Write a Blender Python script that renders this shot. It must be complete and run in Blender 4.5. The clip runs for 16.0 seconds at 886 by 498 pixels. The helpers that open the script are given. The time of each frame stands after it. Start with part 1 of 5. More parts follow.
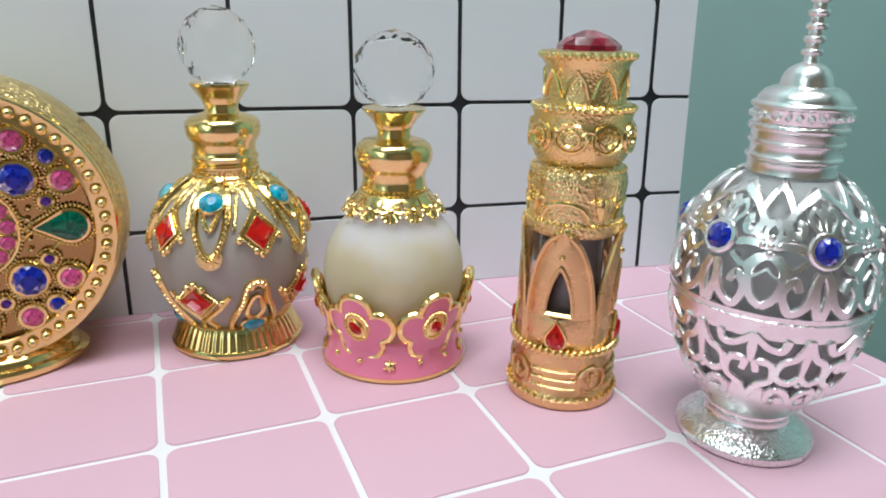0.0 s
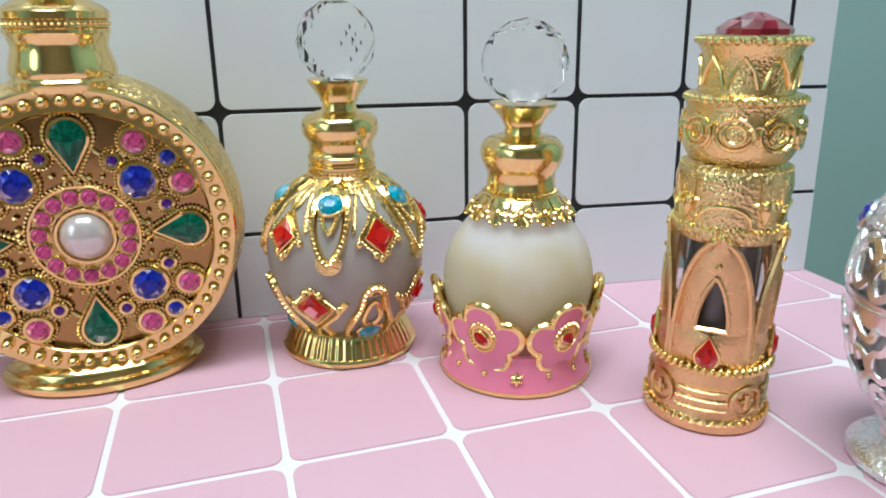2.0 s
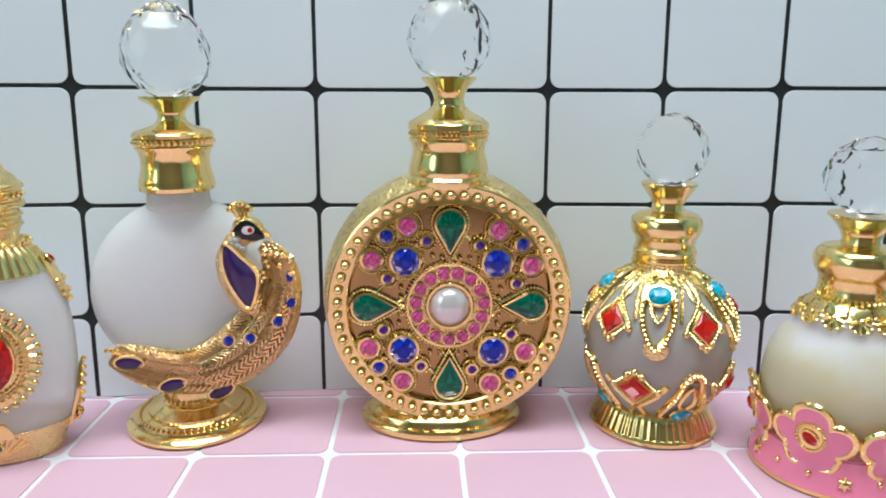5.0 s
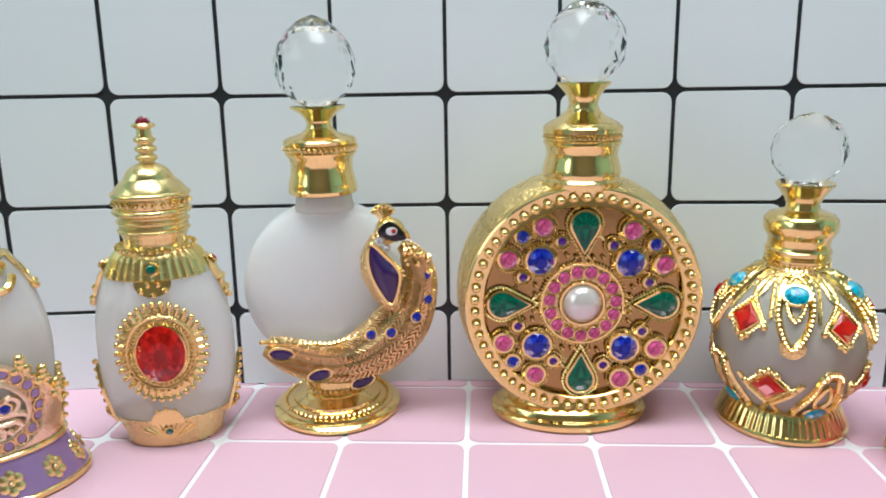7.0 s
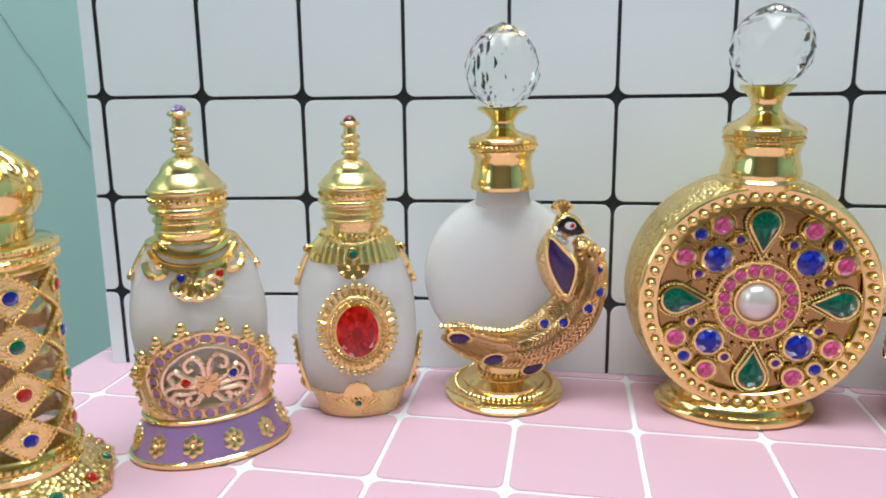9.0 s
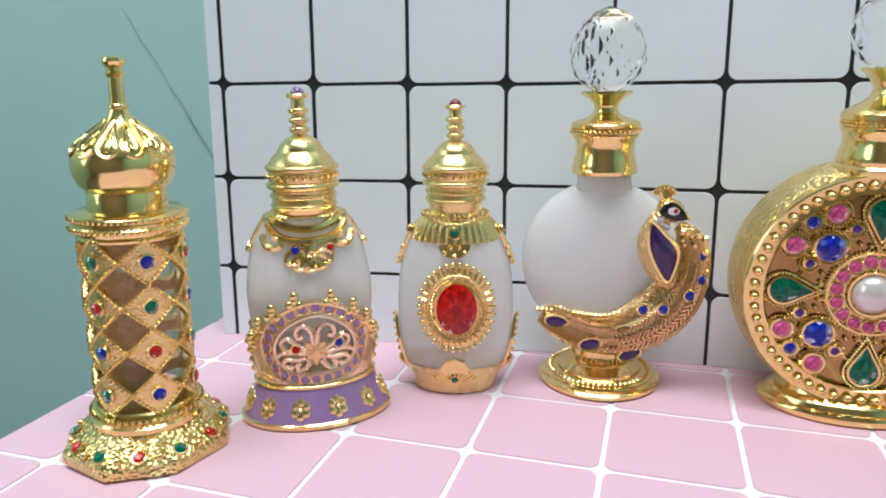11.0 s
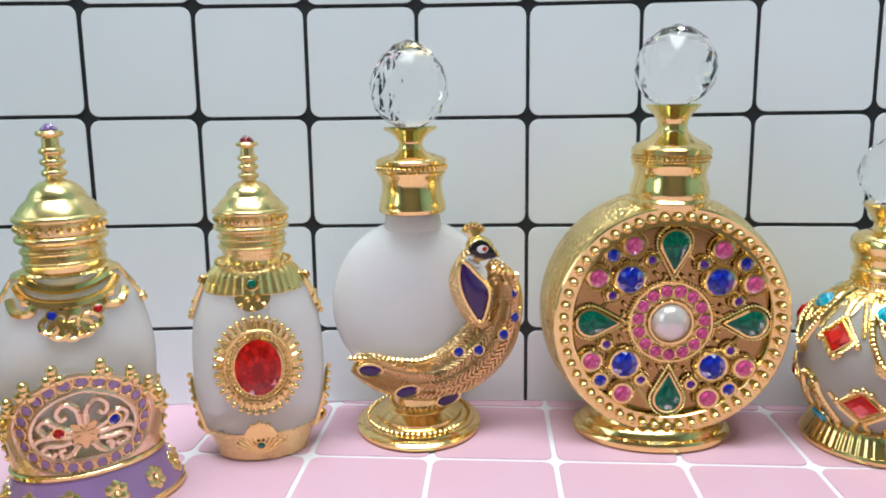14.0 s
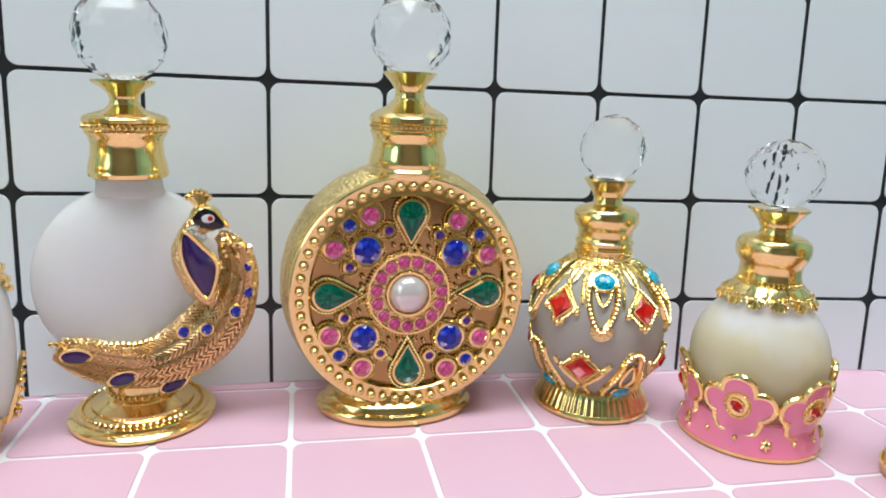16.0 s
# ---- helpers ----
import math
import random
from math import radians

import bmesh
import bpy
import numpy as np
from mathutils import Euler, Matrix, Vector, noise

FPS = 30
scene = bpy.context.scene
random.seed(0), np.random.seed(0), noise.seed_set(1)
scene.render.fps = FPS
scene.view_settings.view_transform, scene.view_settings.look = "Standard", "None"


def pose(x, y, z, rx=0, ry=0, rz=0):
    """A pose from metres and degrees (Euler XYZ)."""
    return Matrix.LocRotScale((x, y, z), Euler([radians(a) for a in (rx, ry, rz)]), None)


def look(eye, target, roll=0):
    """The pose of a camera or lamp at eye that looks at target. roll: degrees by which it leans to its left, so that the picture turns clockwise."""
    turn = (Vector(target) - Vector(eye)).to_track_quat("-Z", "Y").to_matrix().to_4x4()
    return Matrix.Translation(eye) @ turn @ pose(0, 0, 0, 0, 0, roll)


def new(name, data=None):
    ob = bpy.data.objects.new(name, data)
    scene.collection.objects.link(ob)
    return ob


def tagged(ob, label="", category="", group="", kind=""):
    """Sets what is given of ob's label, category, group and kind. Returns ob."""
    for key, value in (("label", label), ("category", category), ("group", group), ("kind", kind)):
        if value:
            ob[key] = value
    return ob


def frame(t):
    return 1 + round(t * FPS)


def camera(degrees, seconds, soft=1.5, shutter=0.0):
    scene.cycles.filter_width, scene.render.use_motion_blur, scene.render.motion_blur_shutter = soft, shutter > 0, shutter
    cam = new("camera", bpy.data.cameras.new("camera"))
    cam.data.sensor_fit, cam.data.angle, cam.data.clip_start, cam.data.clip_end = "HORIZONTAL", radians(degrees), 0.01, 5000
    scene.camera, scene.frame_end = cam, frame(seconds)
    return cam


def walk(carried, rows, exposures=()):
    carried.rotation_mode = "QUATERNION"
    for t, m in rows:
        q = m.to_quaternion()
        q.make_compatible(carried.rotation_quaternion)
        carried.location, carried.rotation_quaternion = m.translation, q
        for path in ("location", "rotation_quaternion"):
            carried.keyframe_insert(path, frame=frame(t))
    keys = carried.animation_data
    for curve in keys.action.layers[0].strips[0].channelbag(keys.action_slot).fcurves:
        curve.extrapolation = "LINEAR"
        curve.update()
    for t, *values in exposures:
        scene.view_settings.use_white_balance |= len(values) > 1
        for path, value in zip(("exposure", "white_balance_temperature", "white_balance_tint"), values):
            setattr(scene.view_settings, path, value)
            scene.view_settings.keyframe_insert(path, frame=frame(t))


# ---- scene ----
cam = camera(66.0, 16.0, 1.9)
PATH = [
    (0, (0.1216, -0.2169, 0.0914), (0.870, 1.526, -0.542), 1.42),
    (0.5, (0.1187, -0.2120, 0.0903), (0.864, 1.540, -0.523), 1.54),
    (1, (0.1166, -0.2079, 0.0891), (0.759, 1.581, -0.533), 0.71),
    (1.5, (0.1144, -0.2058, 0.0879), (0.712, 1.589, -0.561), 0.10),
    (2, (0.1111, -0.2003, 0.0894), (0.679, 1.606, -0.555), -0.08),
    (2.5, (0.1031, -0.2009, 0.0910), (0.535, 1.661, -0.498), 0.25),
    (3, (0.0989, -0.2022, 0.0916), (0.450, 1.688, -0.461), 0.06),
    (3.5, (0.0896, -0.2042, 0.0957), (0.376, 1.706, -0.423), 0.27),
    (4, (0.0800, -0.2105, 0.0983), (0.250, 1.727, -0.366), 0.39),
    (4.2, (0.0764, -0.2112, 0.0983), (0.217, 1.732, -0.352), 0.40),
    (6.3, (0.0577, -0.2154, 0.1063), (0.025, 1.724, -0.380), -0.74),
    (6.5, (0.0551, -0.2164, 0.1069), (-0.004, 1.721, -0.386), -0.93),
    (7, (0.0461, -0.2193, 0.1063), (-0.063, 1.715, -0.391), -1.08),
    (7.5, (0.0355, -0.2229, 0.1062), (-0.130, 1.704, -0.405), -0.89),
    (8, (0.0296, -0.2275, 0.1058), (-0.215, 1.691, -0.404), -0.63),
    (8.5, (0.0222, -0.2323, 0.1073), (-0.279, 1.686, -0.371), -0.88),
    (9, (0.0189, -0.2357, 0.1057), (-0.335, 1.675, -0.369), -1.04),
    (9.5, (0.0183, -0.2377, 0.1020), (-0.402, 1.660, -0.370), -0.96),
    (10, (0.0168, -0.2403, 0.1019), (-0.470, 1.644, -0.358), -0.98),
    (12.3, (0.0146, -0.2428, 0.1009), (-0.629, 1.581, -0.410), -1.15),
    (12.5, (0.0147, -0.2403, 0.0999), (-0.585, 1.598, -0.412), -0.77),
    (13, (0.0171, -0.2303, 0.1008), (-0.403, 1.658, -0.405), -0.45),
    (13.5, (0.0207, -0.2264, 0.1031), (-0.255, 1.702, -0.350), -0.07),
    (14, (0.0233, -0.2251, 0.1034), (-0.123, 1.728, -0.302), -0.86),
    (14.5, (0.0276, -0.2191, 0.0980), (-0.011, 1.741, -0.299), -0.64),
    (15, (0.0284, -0.2154, 0.0972), (0.154, 1.737, -0.316), 0.24),
    (15.5, (0.0360, -0.2164, 0.0980), (0.295, 1.721, -0.328), 1.24),
    (16, (0.0456, -0.2176, 0.0966), (0.447, 1.694, -0.335), 2.41),
]
EXPOSURES = [(0, -0.2, 6500, 12), (1.5, -0.15, 6450, 11), (3, -0.1, 6150, 10), (4, -0.07, 6100, 9), (6.5, 0.03, 6350, 9), (8, -0.06, 6450, 9), (10, 0.0, 6450, 10), (12.5, -0.1, 6350, 12), (14, 0.0, 6350, 12), (16, 0.02, 6400, 11)]
walk(cam, [(t, look(eye, target, roll)) for t, eye, target, roll in PATH], EXPOSURES)

# ---------- world, light ----------
world = bpy.data.worlds.new("room_air")
scene.world = world
world.use_nodes = True
world.node_tree.nodes["Background"].inputs[0].default_value = (0.75, 0.85, 0.9, 1)
world.node_tree.nodes["Background"].inputs[1].default_value = 0.25


def area_lamp(name, eye, target, w, h, power, colour):
    data = bpy.data.lights.new(name, "AREA")
    data.shape, data.size, data.size_y, data.energy, data.color = "RECTANGLE", w, h, power, colour
    ob = new(name, data)
    ob.matrix_world = look(eye, target)
    return ob


area_lamp("ceiling_tube_light", (0.0, -0.35, 1.57), (0.0, -0.35, 0), 1.3, 0.5, 30.5, (0.90, 0.97, 1.0))
# Added cool fill from the left side; no window stands there.
area_lamp("left_fill_light", (-1.36, -0.75, 0.7), (0, -0.05, 0.1), 0.9, 1.1, 7.5, (0.84, 0.95, 1.0))


# ---------- materials ----------
def material(name, colour, rough=0.4, metal=0.0, **more):
    m = bpy.data.materials.new(name)
    m.use_nodes = True
    b = m.node_tree.nodes["Principled BSDF"]
    b.inputs["Base Color"].default_value = (*colour, 1)
    b.inputs["Roughness"].default_value = rough
    b.inputs["Metallic"].default_value = metal
    for key, value in more.items():
        b.inputs[key.replace("_", " ")].default_value = value
    return m


def grain(m, scale, bump=0.0, tint=0.0, wear=0.0, distance=0.0003, kind="noise"):
    """Fine relief, colour variation and uneven gloss at two scales."""
    t = m.node_tree
    b = t.nodes["Principled BSDF"]
    co = t.nodes.new("ShaderNodeTexCoord")
    if kind == "cells":
        n = t.nodes.new("ShaderNodeTexVoronoi")
        out = n.outputs["Distance"]
    else:
        n = t.nodes.new("ShaderNodeTexNoise")
        n.inputs["Detail"].default_value = 4
        out = n.outputs["Fac"]
    n.inputs["Scale"].default_value = scale
    t.links.new(co.outputs["Object"], n.inputs["Vector"])
    big = t.nodes.new("ShaderNodeTexNoise")
    big.inputs["Scale"].default_value = scale / 9
    t.links.new(co.outputs["Object"], big.inputs["Vector"])
    if bump:
        k = t.nodes.new("ShaderNodeBump")
        k.inputs["Strength"].default_value = bump
        k.inputs["Distance"].default_value = distance
        t.links.new(out, k.inputs["Height"])
        t.links.new(k.outputs["Normal"], b.inputs["Normal"])
    if tint:
        base = b.inputs["Base Color"].default_value[:]
        mix = t.nodes.new("ShaderNodeMix")
        mix.data_type = "RGBA"
        mix.inputs["A"].default_value = base
        mix.inputs["B"].default_value = (*[c * (1 - tint) for c in base[:3]], 1)
        t.links.new(big.outputs["Fac"], mix.inputs["Factor"])
        t.links.new(mix.outputs["Result"], b.inputs["Base Color"])
    if wear:
        r = b.inputs["Roughness"].default_value
        mr = t.nodes.new("ShaderNodeMapRange")
        mr.inputs["From Min"].default_value, mr.inputs["From Max"].default_value = 0.3, 0.7
        mr.inputs["To Min"].default_value, mr.inputs["To Max"].default_value = max(0.02, r - wear), r + wear
        t.links.new(big.outputs["Fac"], mr.inputs["Value"])
        t.links.new(mr.outputs["Result"], b.inputs["Roughness"])
    return m


EMBOSSED = grain(material("embossed_gold", (0.94, 0.71, 0.30), 0.26, 1.0), 750, 0.75, 0.15, 0.08, 0.0009, "cells")
GOLD = grain(material("polished_gold", (0.94, 0.71, 0.30), 0.14, 1.0), 900, 0.06, 0.08, 0.06, 0.0002)
CAST = grain(material("cast_gold", (0.94, 0.70, 0.30), 0.24, 1.0), 1700, 0.45, 0.15, 0.08, 0.0003, "cells")
ENGRAVED = grain(material("engraved_gold", (0.94, 0.70, 0.33), 0.25, 1.0), 1200, 0.55, 0.2, 0.08, 0.0006, "cells")
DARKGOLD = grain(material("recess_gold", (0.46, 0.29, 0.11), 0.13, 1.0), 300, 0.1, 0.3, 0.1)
SILVER = grain(material("polished_silver", (0.95, 0.93, 0.92), 0.28, 1.0), 900, 0.05, 0.06, 0.05, 0.0002)
CASTSILVER = grain(material("cast_silver", (0.92, 0.90, 0.89), 0.26, 1.0), 1300, 0.5, 0.1, 0.08, 0.0004, "cells")
CRYSTAL = material("crystal", (1, 1, 1), 0.0, Transmission_Weight=1.0, IOR=1.36)
SOFTCRYSTAL = material("pale_crystal", (1, 1, 1), 0.0, Transmission_Weight=1.0, IOR=1.17)
FROST = grain(material("frosted_glass", (0.99, 0.99, 0.985), 0.55, Transmission_Weight=0.45, IOR=1.13, Subsurface_Weight=0.8, Subsurface_Radius=(1, 1, 1), Subsurface_Scale=0.012), 2500, 0.1, 0.03, 0.04)
FROSTOIL = grain(material("frosted_glass_with_oil", (1.0, 0.985, 0.91), 0.55, Transmission_Weight=0.45, IOR=1.14, Subsurface_Weight=0.8, Subsurface_Radius=(1, 1, 0.8), Subsurface_Scale=0.012), 2500, 0.1, 0.10, 0.04)
FROSTDIM = grain(material("smoky_frosted_glass", (0.62, 0.58, 0.52), 0.45, Transmission_Weight=0.4, IOR=1.35), 2500, 0.1, 0.06, 0.04)
oil = FROSTOIL.node_tree
place = oil.nodes.new("ShaderNodeTexCoord")
cut = oil.nodes.new("ShaderNodeSeparateXYZ")
wave = oil.nodes.new("ShaderNodeTexNoise")
wave.inputs["Scale"].default_value = 70
add = oil.nodes.new("ShaderNodeMath")
add.operation = "MULTIPLY_ADD"
add.inputs[1].default_value = 0.022
level = oil.nodes.new("ShaderNodeMapRange")
level.inputs["From Min"].default_value, level.inputs["From Max"].default_value = 0.042, 0.051
fill = oil.nodes.new("ShaderNodeMix")
fill.data_type = "RGBA"
fill.inputs["A"].default_value, fill.inputs["B"].default_value = (0.84, 0.79, 0.56, 1), (0.96, 0.96, 0.95, 1)
oil.links.new(place.outputs["Object"], cut.inputs[0])
oil.links.new(place.outputs["Object"], wave.inputs["Vector"])
oil.links.new(wave.outputs["Fac"], add.inputs[0])
oil.links.new(cut.outputs["Z"], add.inputs[2])
oil.links.new(add.outputs[0], level.inputs["Value"])
oil.links.new(level.outputs["Result"], fill.inputs["Factor"])
oil.links.new(fill.outputs["Result"], oil.nodes["Principled BSDF"].inputs["Base Color"])
CLEAR = material("clear_glass", (0.95, 0.93, 0.9), 0.03, Transmission_Weight=0.95, IOR=1.45)
AMBER = material("dark_amber_glass", (0.06, 0.03, 0.03), 0.06, Coat_Weight=0.6)
SMOKE = material("smoky_oil_glass", (0.86, 0.76, 0.66), 0.06, Transmission_Weight=0.92, IOR=1.35)


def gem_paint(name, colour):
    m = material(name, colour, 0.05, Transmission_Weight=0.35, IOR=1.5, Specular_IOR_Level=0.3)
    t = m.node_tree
    # Random brightness per facet, put into the colour to imitate reflections inside the stone.
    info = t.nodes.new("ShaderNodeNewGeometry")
    facet_glint = t.nodes.new("ShaderNodeMapRange")
    facet_glint.inputs["To Min"].default_value, facet_glint.inputs["To Max"].default_value = 0.5, 1.3
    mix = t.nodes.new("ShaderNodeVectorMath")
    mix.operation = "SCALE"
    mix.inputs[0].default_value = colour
    t.links.new(info.outputs["Random Per Island"], facet_glint.inputs["Value"])
    t.links.new(facet_glint.outputs["Result"], mix.inputs["Scale"])
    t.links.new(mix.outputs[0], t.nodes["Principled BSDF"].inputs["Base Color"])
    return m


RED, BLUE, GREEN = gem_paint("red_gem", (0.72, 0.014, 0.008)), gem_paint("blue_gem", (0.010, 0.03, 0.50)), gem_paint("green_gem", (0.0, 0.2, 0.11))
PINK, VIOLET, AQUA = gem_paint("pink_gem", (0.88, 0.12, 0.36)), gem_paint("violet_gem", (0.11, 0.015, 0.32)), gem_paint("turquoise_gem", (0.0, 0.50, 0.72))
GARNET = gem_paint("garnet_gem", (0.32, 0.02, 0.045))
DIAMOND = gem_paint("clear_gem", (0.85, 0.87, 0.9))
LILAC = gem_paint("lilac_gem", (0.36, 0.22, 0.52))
PEARL = material("pearl", (0.72, 0.66, 0.63), 0.2, 0.35, Coat_Weight=1.0, Coat_Roughness=0.1)
ENAMELPINK = grain(material("pink_enamel", (0.97, 0.27, 0.42), 0.16, Coat_Weight=0.5), 500, 0.05, 0.15, 0.05)
ENAMELVIOLET = grain(material("lilac_enamel", (0.44, 0.27, 0.55), 0.16, Coat_Weight=0.5), 420, 0.05, 0.45, 0.05)
ENAMELPURPLE = grain(material("purple_enamel", (0.05, 0.012, 0.13), 0.14, Coat_Weight=0.25), 300, 0.03, 0.6, 0.04)
BLACK = material("black_enamel", (0.012, 0.01, 0.012), 0.2)
WHITEENAMEL = material("white_enamel", (0.8, 0.8, 0.8), 0.25)
TILEPINK = grain(material("pink_printed_tile", (0.735, 0.46, 0.555), 0.42), 160, 0.04, 0.05, 0.06)
GROUTWHITE = grain(material("white_printed_joint", (0.85, 0.83, 0.85), 0.5), 300, 0.05, 0.04, 0.05)
TILEWHITE = grain(material("white_printed_tile", (0.81, 0.855, 0.89), 0.32), 140, 0.04, 0.05, 0.06)
GROUTBLACK = grain(material("black_printed_joint", (0.016, 0.019, 0.023), 0.45), 300, 0.05, 0.1, 0.05)
TEAL = grain(material("teal_wall_paint", (0.45, 0.66, 0.635), 0.7), 60, 0.15, 0.10, 0.05)
CEILING = grain(material("white_ceiling_paint", (0.8, 0.8, 0.78), 0.8), 60, 0.1, 0.06, 0.05)
# Brown-beige of the unseen south wall, chosen for what the gold reflects.
BEIGE = grain(material("beige_wall_paint", (0.30, 0.22, 0.16), 0.75), 60, 0.1, 0.08, 0.05)
COPPERY = grain(material("copper_tinted_gold", (0.95, 0.66, 0.33), 0.28, 1.0), 1000, 0.9, 0.15, 0.08, 0.0008, "cells")
SATIN = grain(material("satin_gold", (0.90, 0.60, 0.29), 0.28, 1.0), 1500, 0.5, 0.22, 0.08, 0.0003)
SOFTGOLD = grain(material("soft_gold", (0.95, 0.73, 0.33), 0.26, 1.0), 900, 0.06, 0.08, 0.06, 0.0002)
ROSEGOLD = grain(material("rose_gold", (0.95, 0.72, 0.50), 0.32, 1.0), 1500, 0.4, 0.15, 0.08, 0.0003, "cells")
# Unseen floor, kept dark for contrast in the gold's reflections.
FLOORING = grain(material("grey_floor", (0.14, 0.12, 0.10), 0.6), 20, 0.1, 0.2, 0.05)
CABLE = material("dark_thread", (0.03, 0.05, 0.06), 0.6)


# ---------- mesh helpers ----------
def part(name, bm, mat, parent=None, label="", smooth=True):
    """Links a bmesh (or a mesh that is shared) as one object under a thing."""
    if isinstance(bm, bmesh.types.BMesh):
        bmesh.ops.recalc_face_normals(bm, faces=bm.faces)
        me = bpy.data.meshes.new(name)
        bm.to_mesh(me)
        bm.free()
        me.materials.append(mat)
        if smooth:
            me.shade_smooth()
            me.set_sharp_from_angle(angle=radians(38))
    else:
        me = bm
    ob = new(name, me)
    ob.parent = parent
    if label:
        tagged(ob, label)
    return ob


def shared(name, bm, mat, smooth=True):
    bmesh.ops.recalc_face_normals(bm, faces=bm.faces)
    me = bpy.data.meshes.new(name)
    bm.to_mesh(me)
    bm.free()
    me.materials.append(mat)
    if smooth:
        me.shade_smooth()
        me.set_sharp_from_angle(angle=radians(38))
    return me


def put(name, me, parent, m, label=""):
    ob = new(name, me)
    ob.parent = parent
    ob.matrix_local = m
    if label:
        tagged(ob, label)
    return ob


def thing(name, label, category, m, group="", wide=1.0, deep=1.0, tall=1.0):
    ob = new(name)
    ob.empty_display_size = 0.01
    ob.matrix_world = m @ Matrix.Diagonal((wide, deep, tall, 1))
    return tagged(ob, label, category, group)


MM = 0.001


def lathe(profile, seg=72, sx=1.0, sy=1.0, flutes=0, depth=0.0, spin=0.0):
    """A turned form from (radius, height) in millimetres, closed at both ends."""
    bm = bmesh.new()
    rings = []
    for r, z in profile:
        ring = []
        for k in range(seg):
            a = 2 * math.pi * (k + spin) / seg
            q = max(r, 0.02) * MM
            if flutes:
                q *= 1 + depth * math.cos(flutes * a)
            ring.append(bm.verts.new((q * math.sin(a) * sx, -q * math.cos(a) * sy, z * MM)))
        rings.append(ring)
    for a, b in zip(rings, rings[1:]):
        for k in range(seg):
            bm.faces.new((a[k], a[k - 1], b[k - 1], b[k]))
    bm.faces.new(rings[0])
    bm.faces.new(rings[-1])
    return bm


def bulge(z0, z1, r, n=7):
    """A half-round ring of a profile between two heights: swells out from r by half its height."""
    h = abs(z1 - z0) / 2
    return [(r + h * math.sin(math.pi * k / (n - 1)), z0 + (z1 - z0) * (1 - math.cos(math.pi * k / (n - 1))) / 2) for k in range(n)]


def radius_at(profile, z):
    pts = sorted(profile, key=lambda p: p[1])
    for (r0, z0), (r1, z1) in zip(pts, pts[1:]):
        if z0 <= z <= z1:
            return r0 + (r1 - r0) * (z - z0) / max(z1 - z0, 1e-6)
    return pts[0][0] if z < pts[0][1] else pts[-1][0]


def round_map(rad, ref, th0=0.0, sx=1.0, sy=1.0):
    """A map onto a turned surface: a runs round it (mm at radius ref), b is the height, o the distance off it."""
    def at(a, b, o=0.0):
        th = radians(th0) + a / ref
        r = (rad(b) if callable(rad) else rad) + o
        return Vector((r * math.sin(th) * sx, -r * math.cos(th) * sy, b)) * MM
    return at


def flat_map(x, y, z, turn=0.0):
    """A map onto an upright plane that faces the viewer."""
    c, s = math.cos(radians(turn)), math.sin(radians(turn))

    def at(a, b, o=0.0):
        return Vector((x + a * c + o * s, y + a * s - o * c, z + b)) * MM
    return at


def frame_on(at, a, b, o=0.0, roll=0.0):
    p = at(a, b, o)
    u = (at(a + 0.2, b, o) - at(a - 0.2, b, o)).normalized()
    v = at(a, b + 0.2, o) - at(a, b - 0.2, o)
    n = u.cross(v).normalized()
    v = n.cross(u)
    m = Matrix((u, v, n)).transposed().to_4x4()
    return Matrix.Translation(p) @ m @ Matrix.Rotation(radians(roll), 4, "Z")


def tube(points, rad, closed=False, sides=6, ends=True):
    bm = bmesh.new()
    n = len(points)
    rings = []
    up = None
    for k, p in enumerate(points):
        q0 = points[(k - 1) % n] if closed or k else points[k]
        q1 = points[(k + 1) % n] if closed or k < n - 1 else points[k]
        t = (q1 - q0)
        t = t.normalized() if t.length > 1e-9 else Vector((0, 0, 1))
        if up is None:
            up = t.orthogonal().normalized()
        up = (up - t * up.dot(t))
        up = up.normalized() if up.length > 1e-9 else t.orthogonal().normalized()
        side = t.cross(up)
        r = rad[k] if isinstance(rad, (list, tuple)) else rad
        rings.append([bm.verts.new(p + (up * math.cos(2 * math.pi * j / sides) + side * math.sin(2 * math.pi * j / sides)) * r) for j in range(sides)])
    pairs = list(zip(rings, rings[1:])) + ([(rings[-1], rings[0])] if closed else [])
    for a, b in pairs:
        for j in range(sides):
            bm.faces.new((a[j], a[j - 1], b[j - 1], b[j]))
    if not closed and ends:
        bm.faces.new(rings[0])
        bm.faces.new(rings[-1])
    return bm


def wire(at, path, rad=0.4, off=0.2, closed=False, sides=6):
    return tube([at(a, b, off) for a, b in path], rad * MM, closed, sides)


def strap(at, path, w, o0=-0.3, o1=0.7):
    """A flat band with softened edges that follows a path on a surface."""
    bm = bmesh.new()
    rows = []
    for k, (a, b) in enumerate(path):
        p, q = path[max(k - 1, 0)], path[min(k + 1, len(path) - 1)]
        d = math.hypot(q[0] - p[0], q[1] - p[1]) or 1
        na, nb = -(q[1] - p[1]) / d, (q[0] - p[0]) / d
        h = w / 2 * (0.75 if k in (0, len(path) - 1) else 1.0)
        rows.append([bm.verts.new(at(a + na * u * h, b + nb * u * h, o)) for u, o in ((1.0, o0), (1.0, o1 - 0.4), (0.7, o1), (-0.7, o1), (-1.0, o1 - 0.4), (-1.0, o0))])
    for p, q in zip(rows, rows[1:]):
        for j in range(6):
            bm.faces.new((p[j], p[(j + 1) % 6], q[(j + 1) % 6], q[j]))
    bm.faces.new(rows[0])
    bm.faces.new(rows[-1][::-1])
    return bm


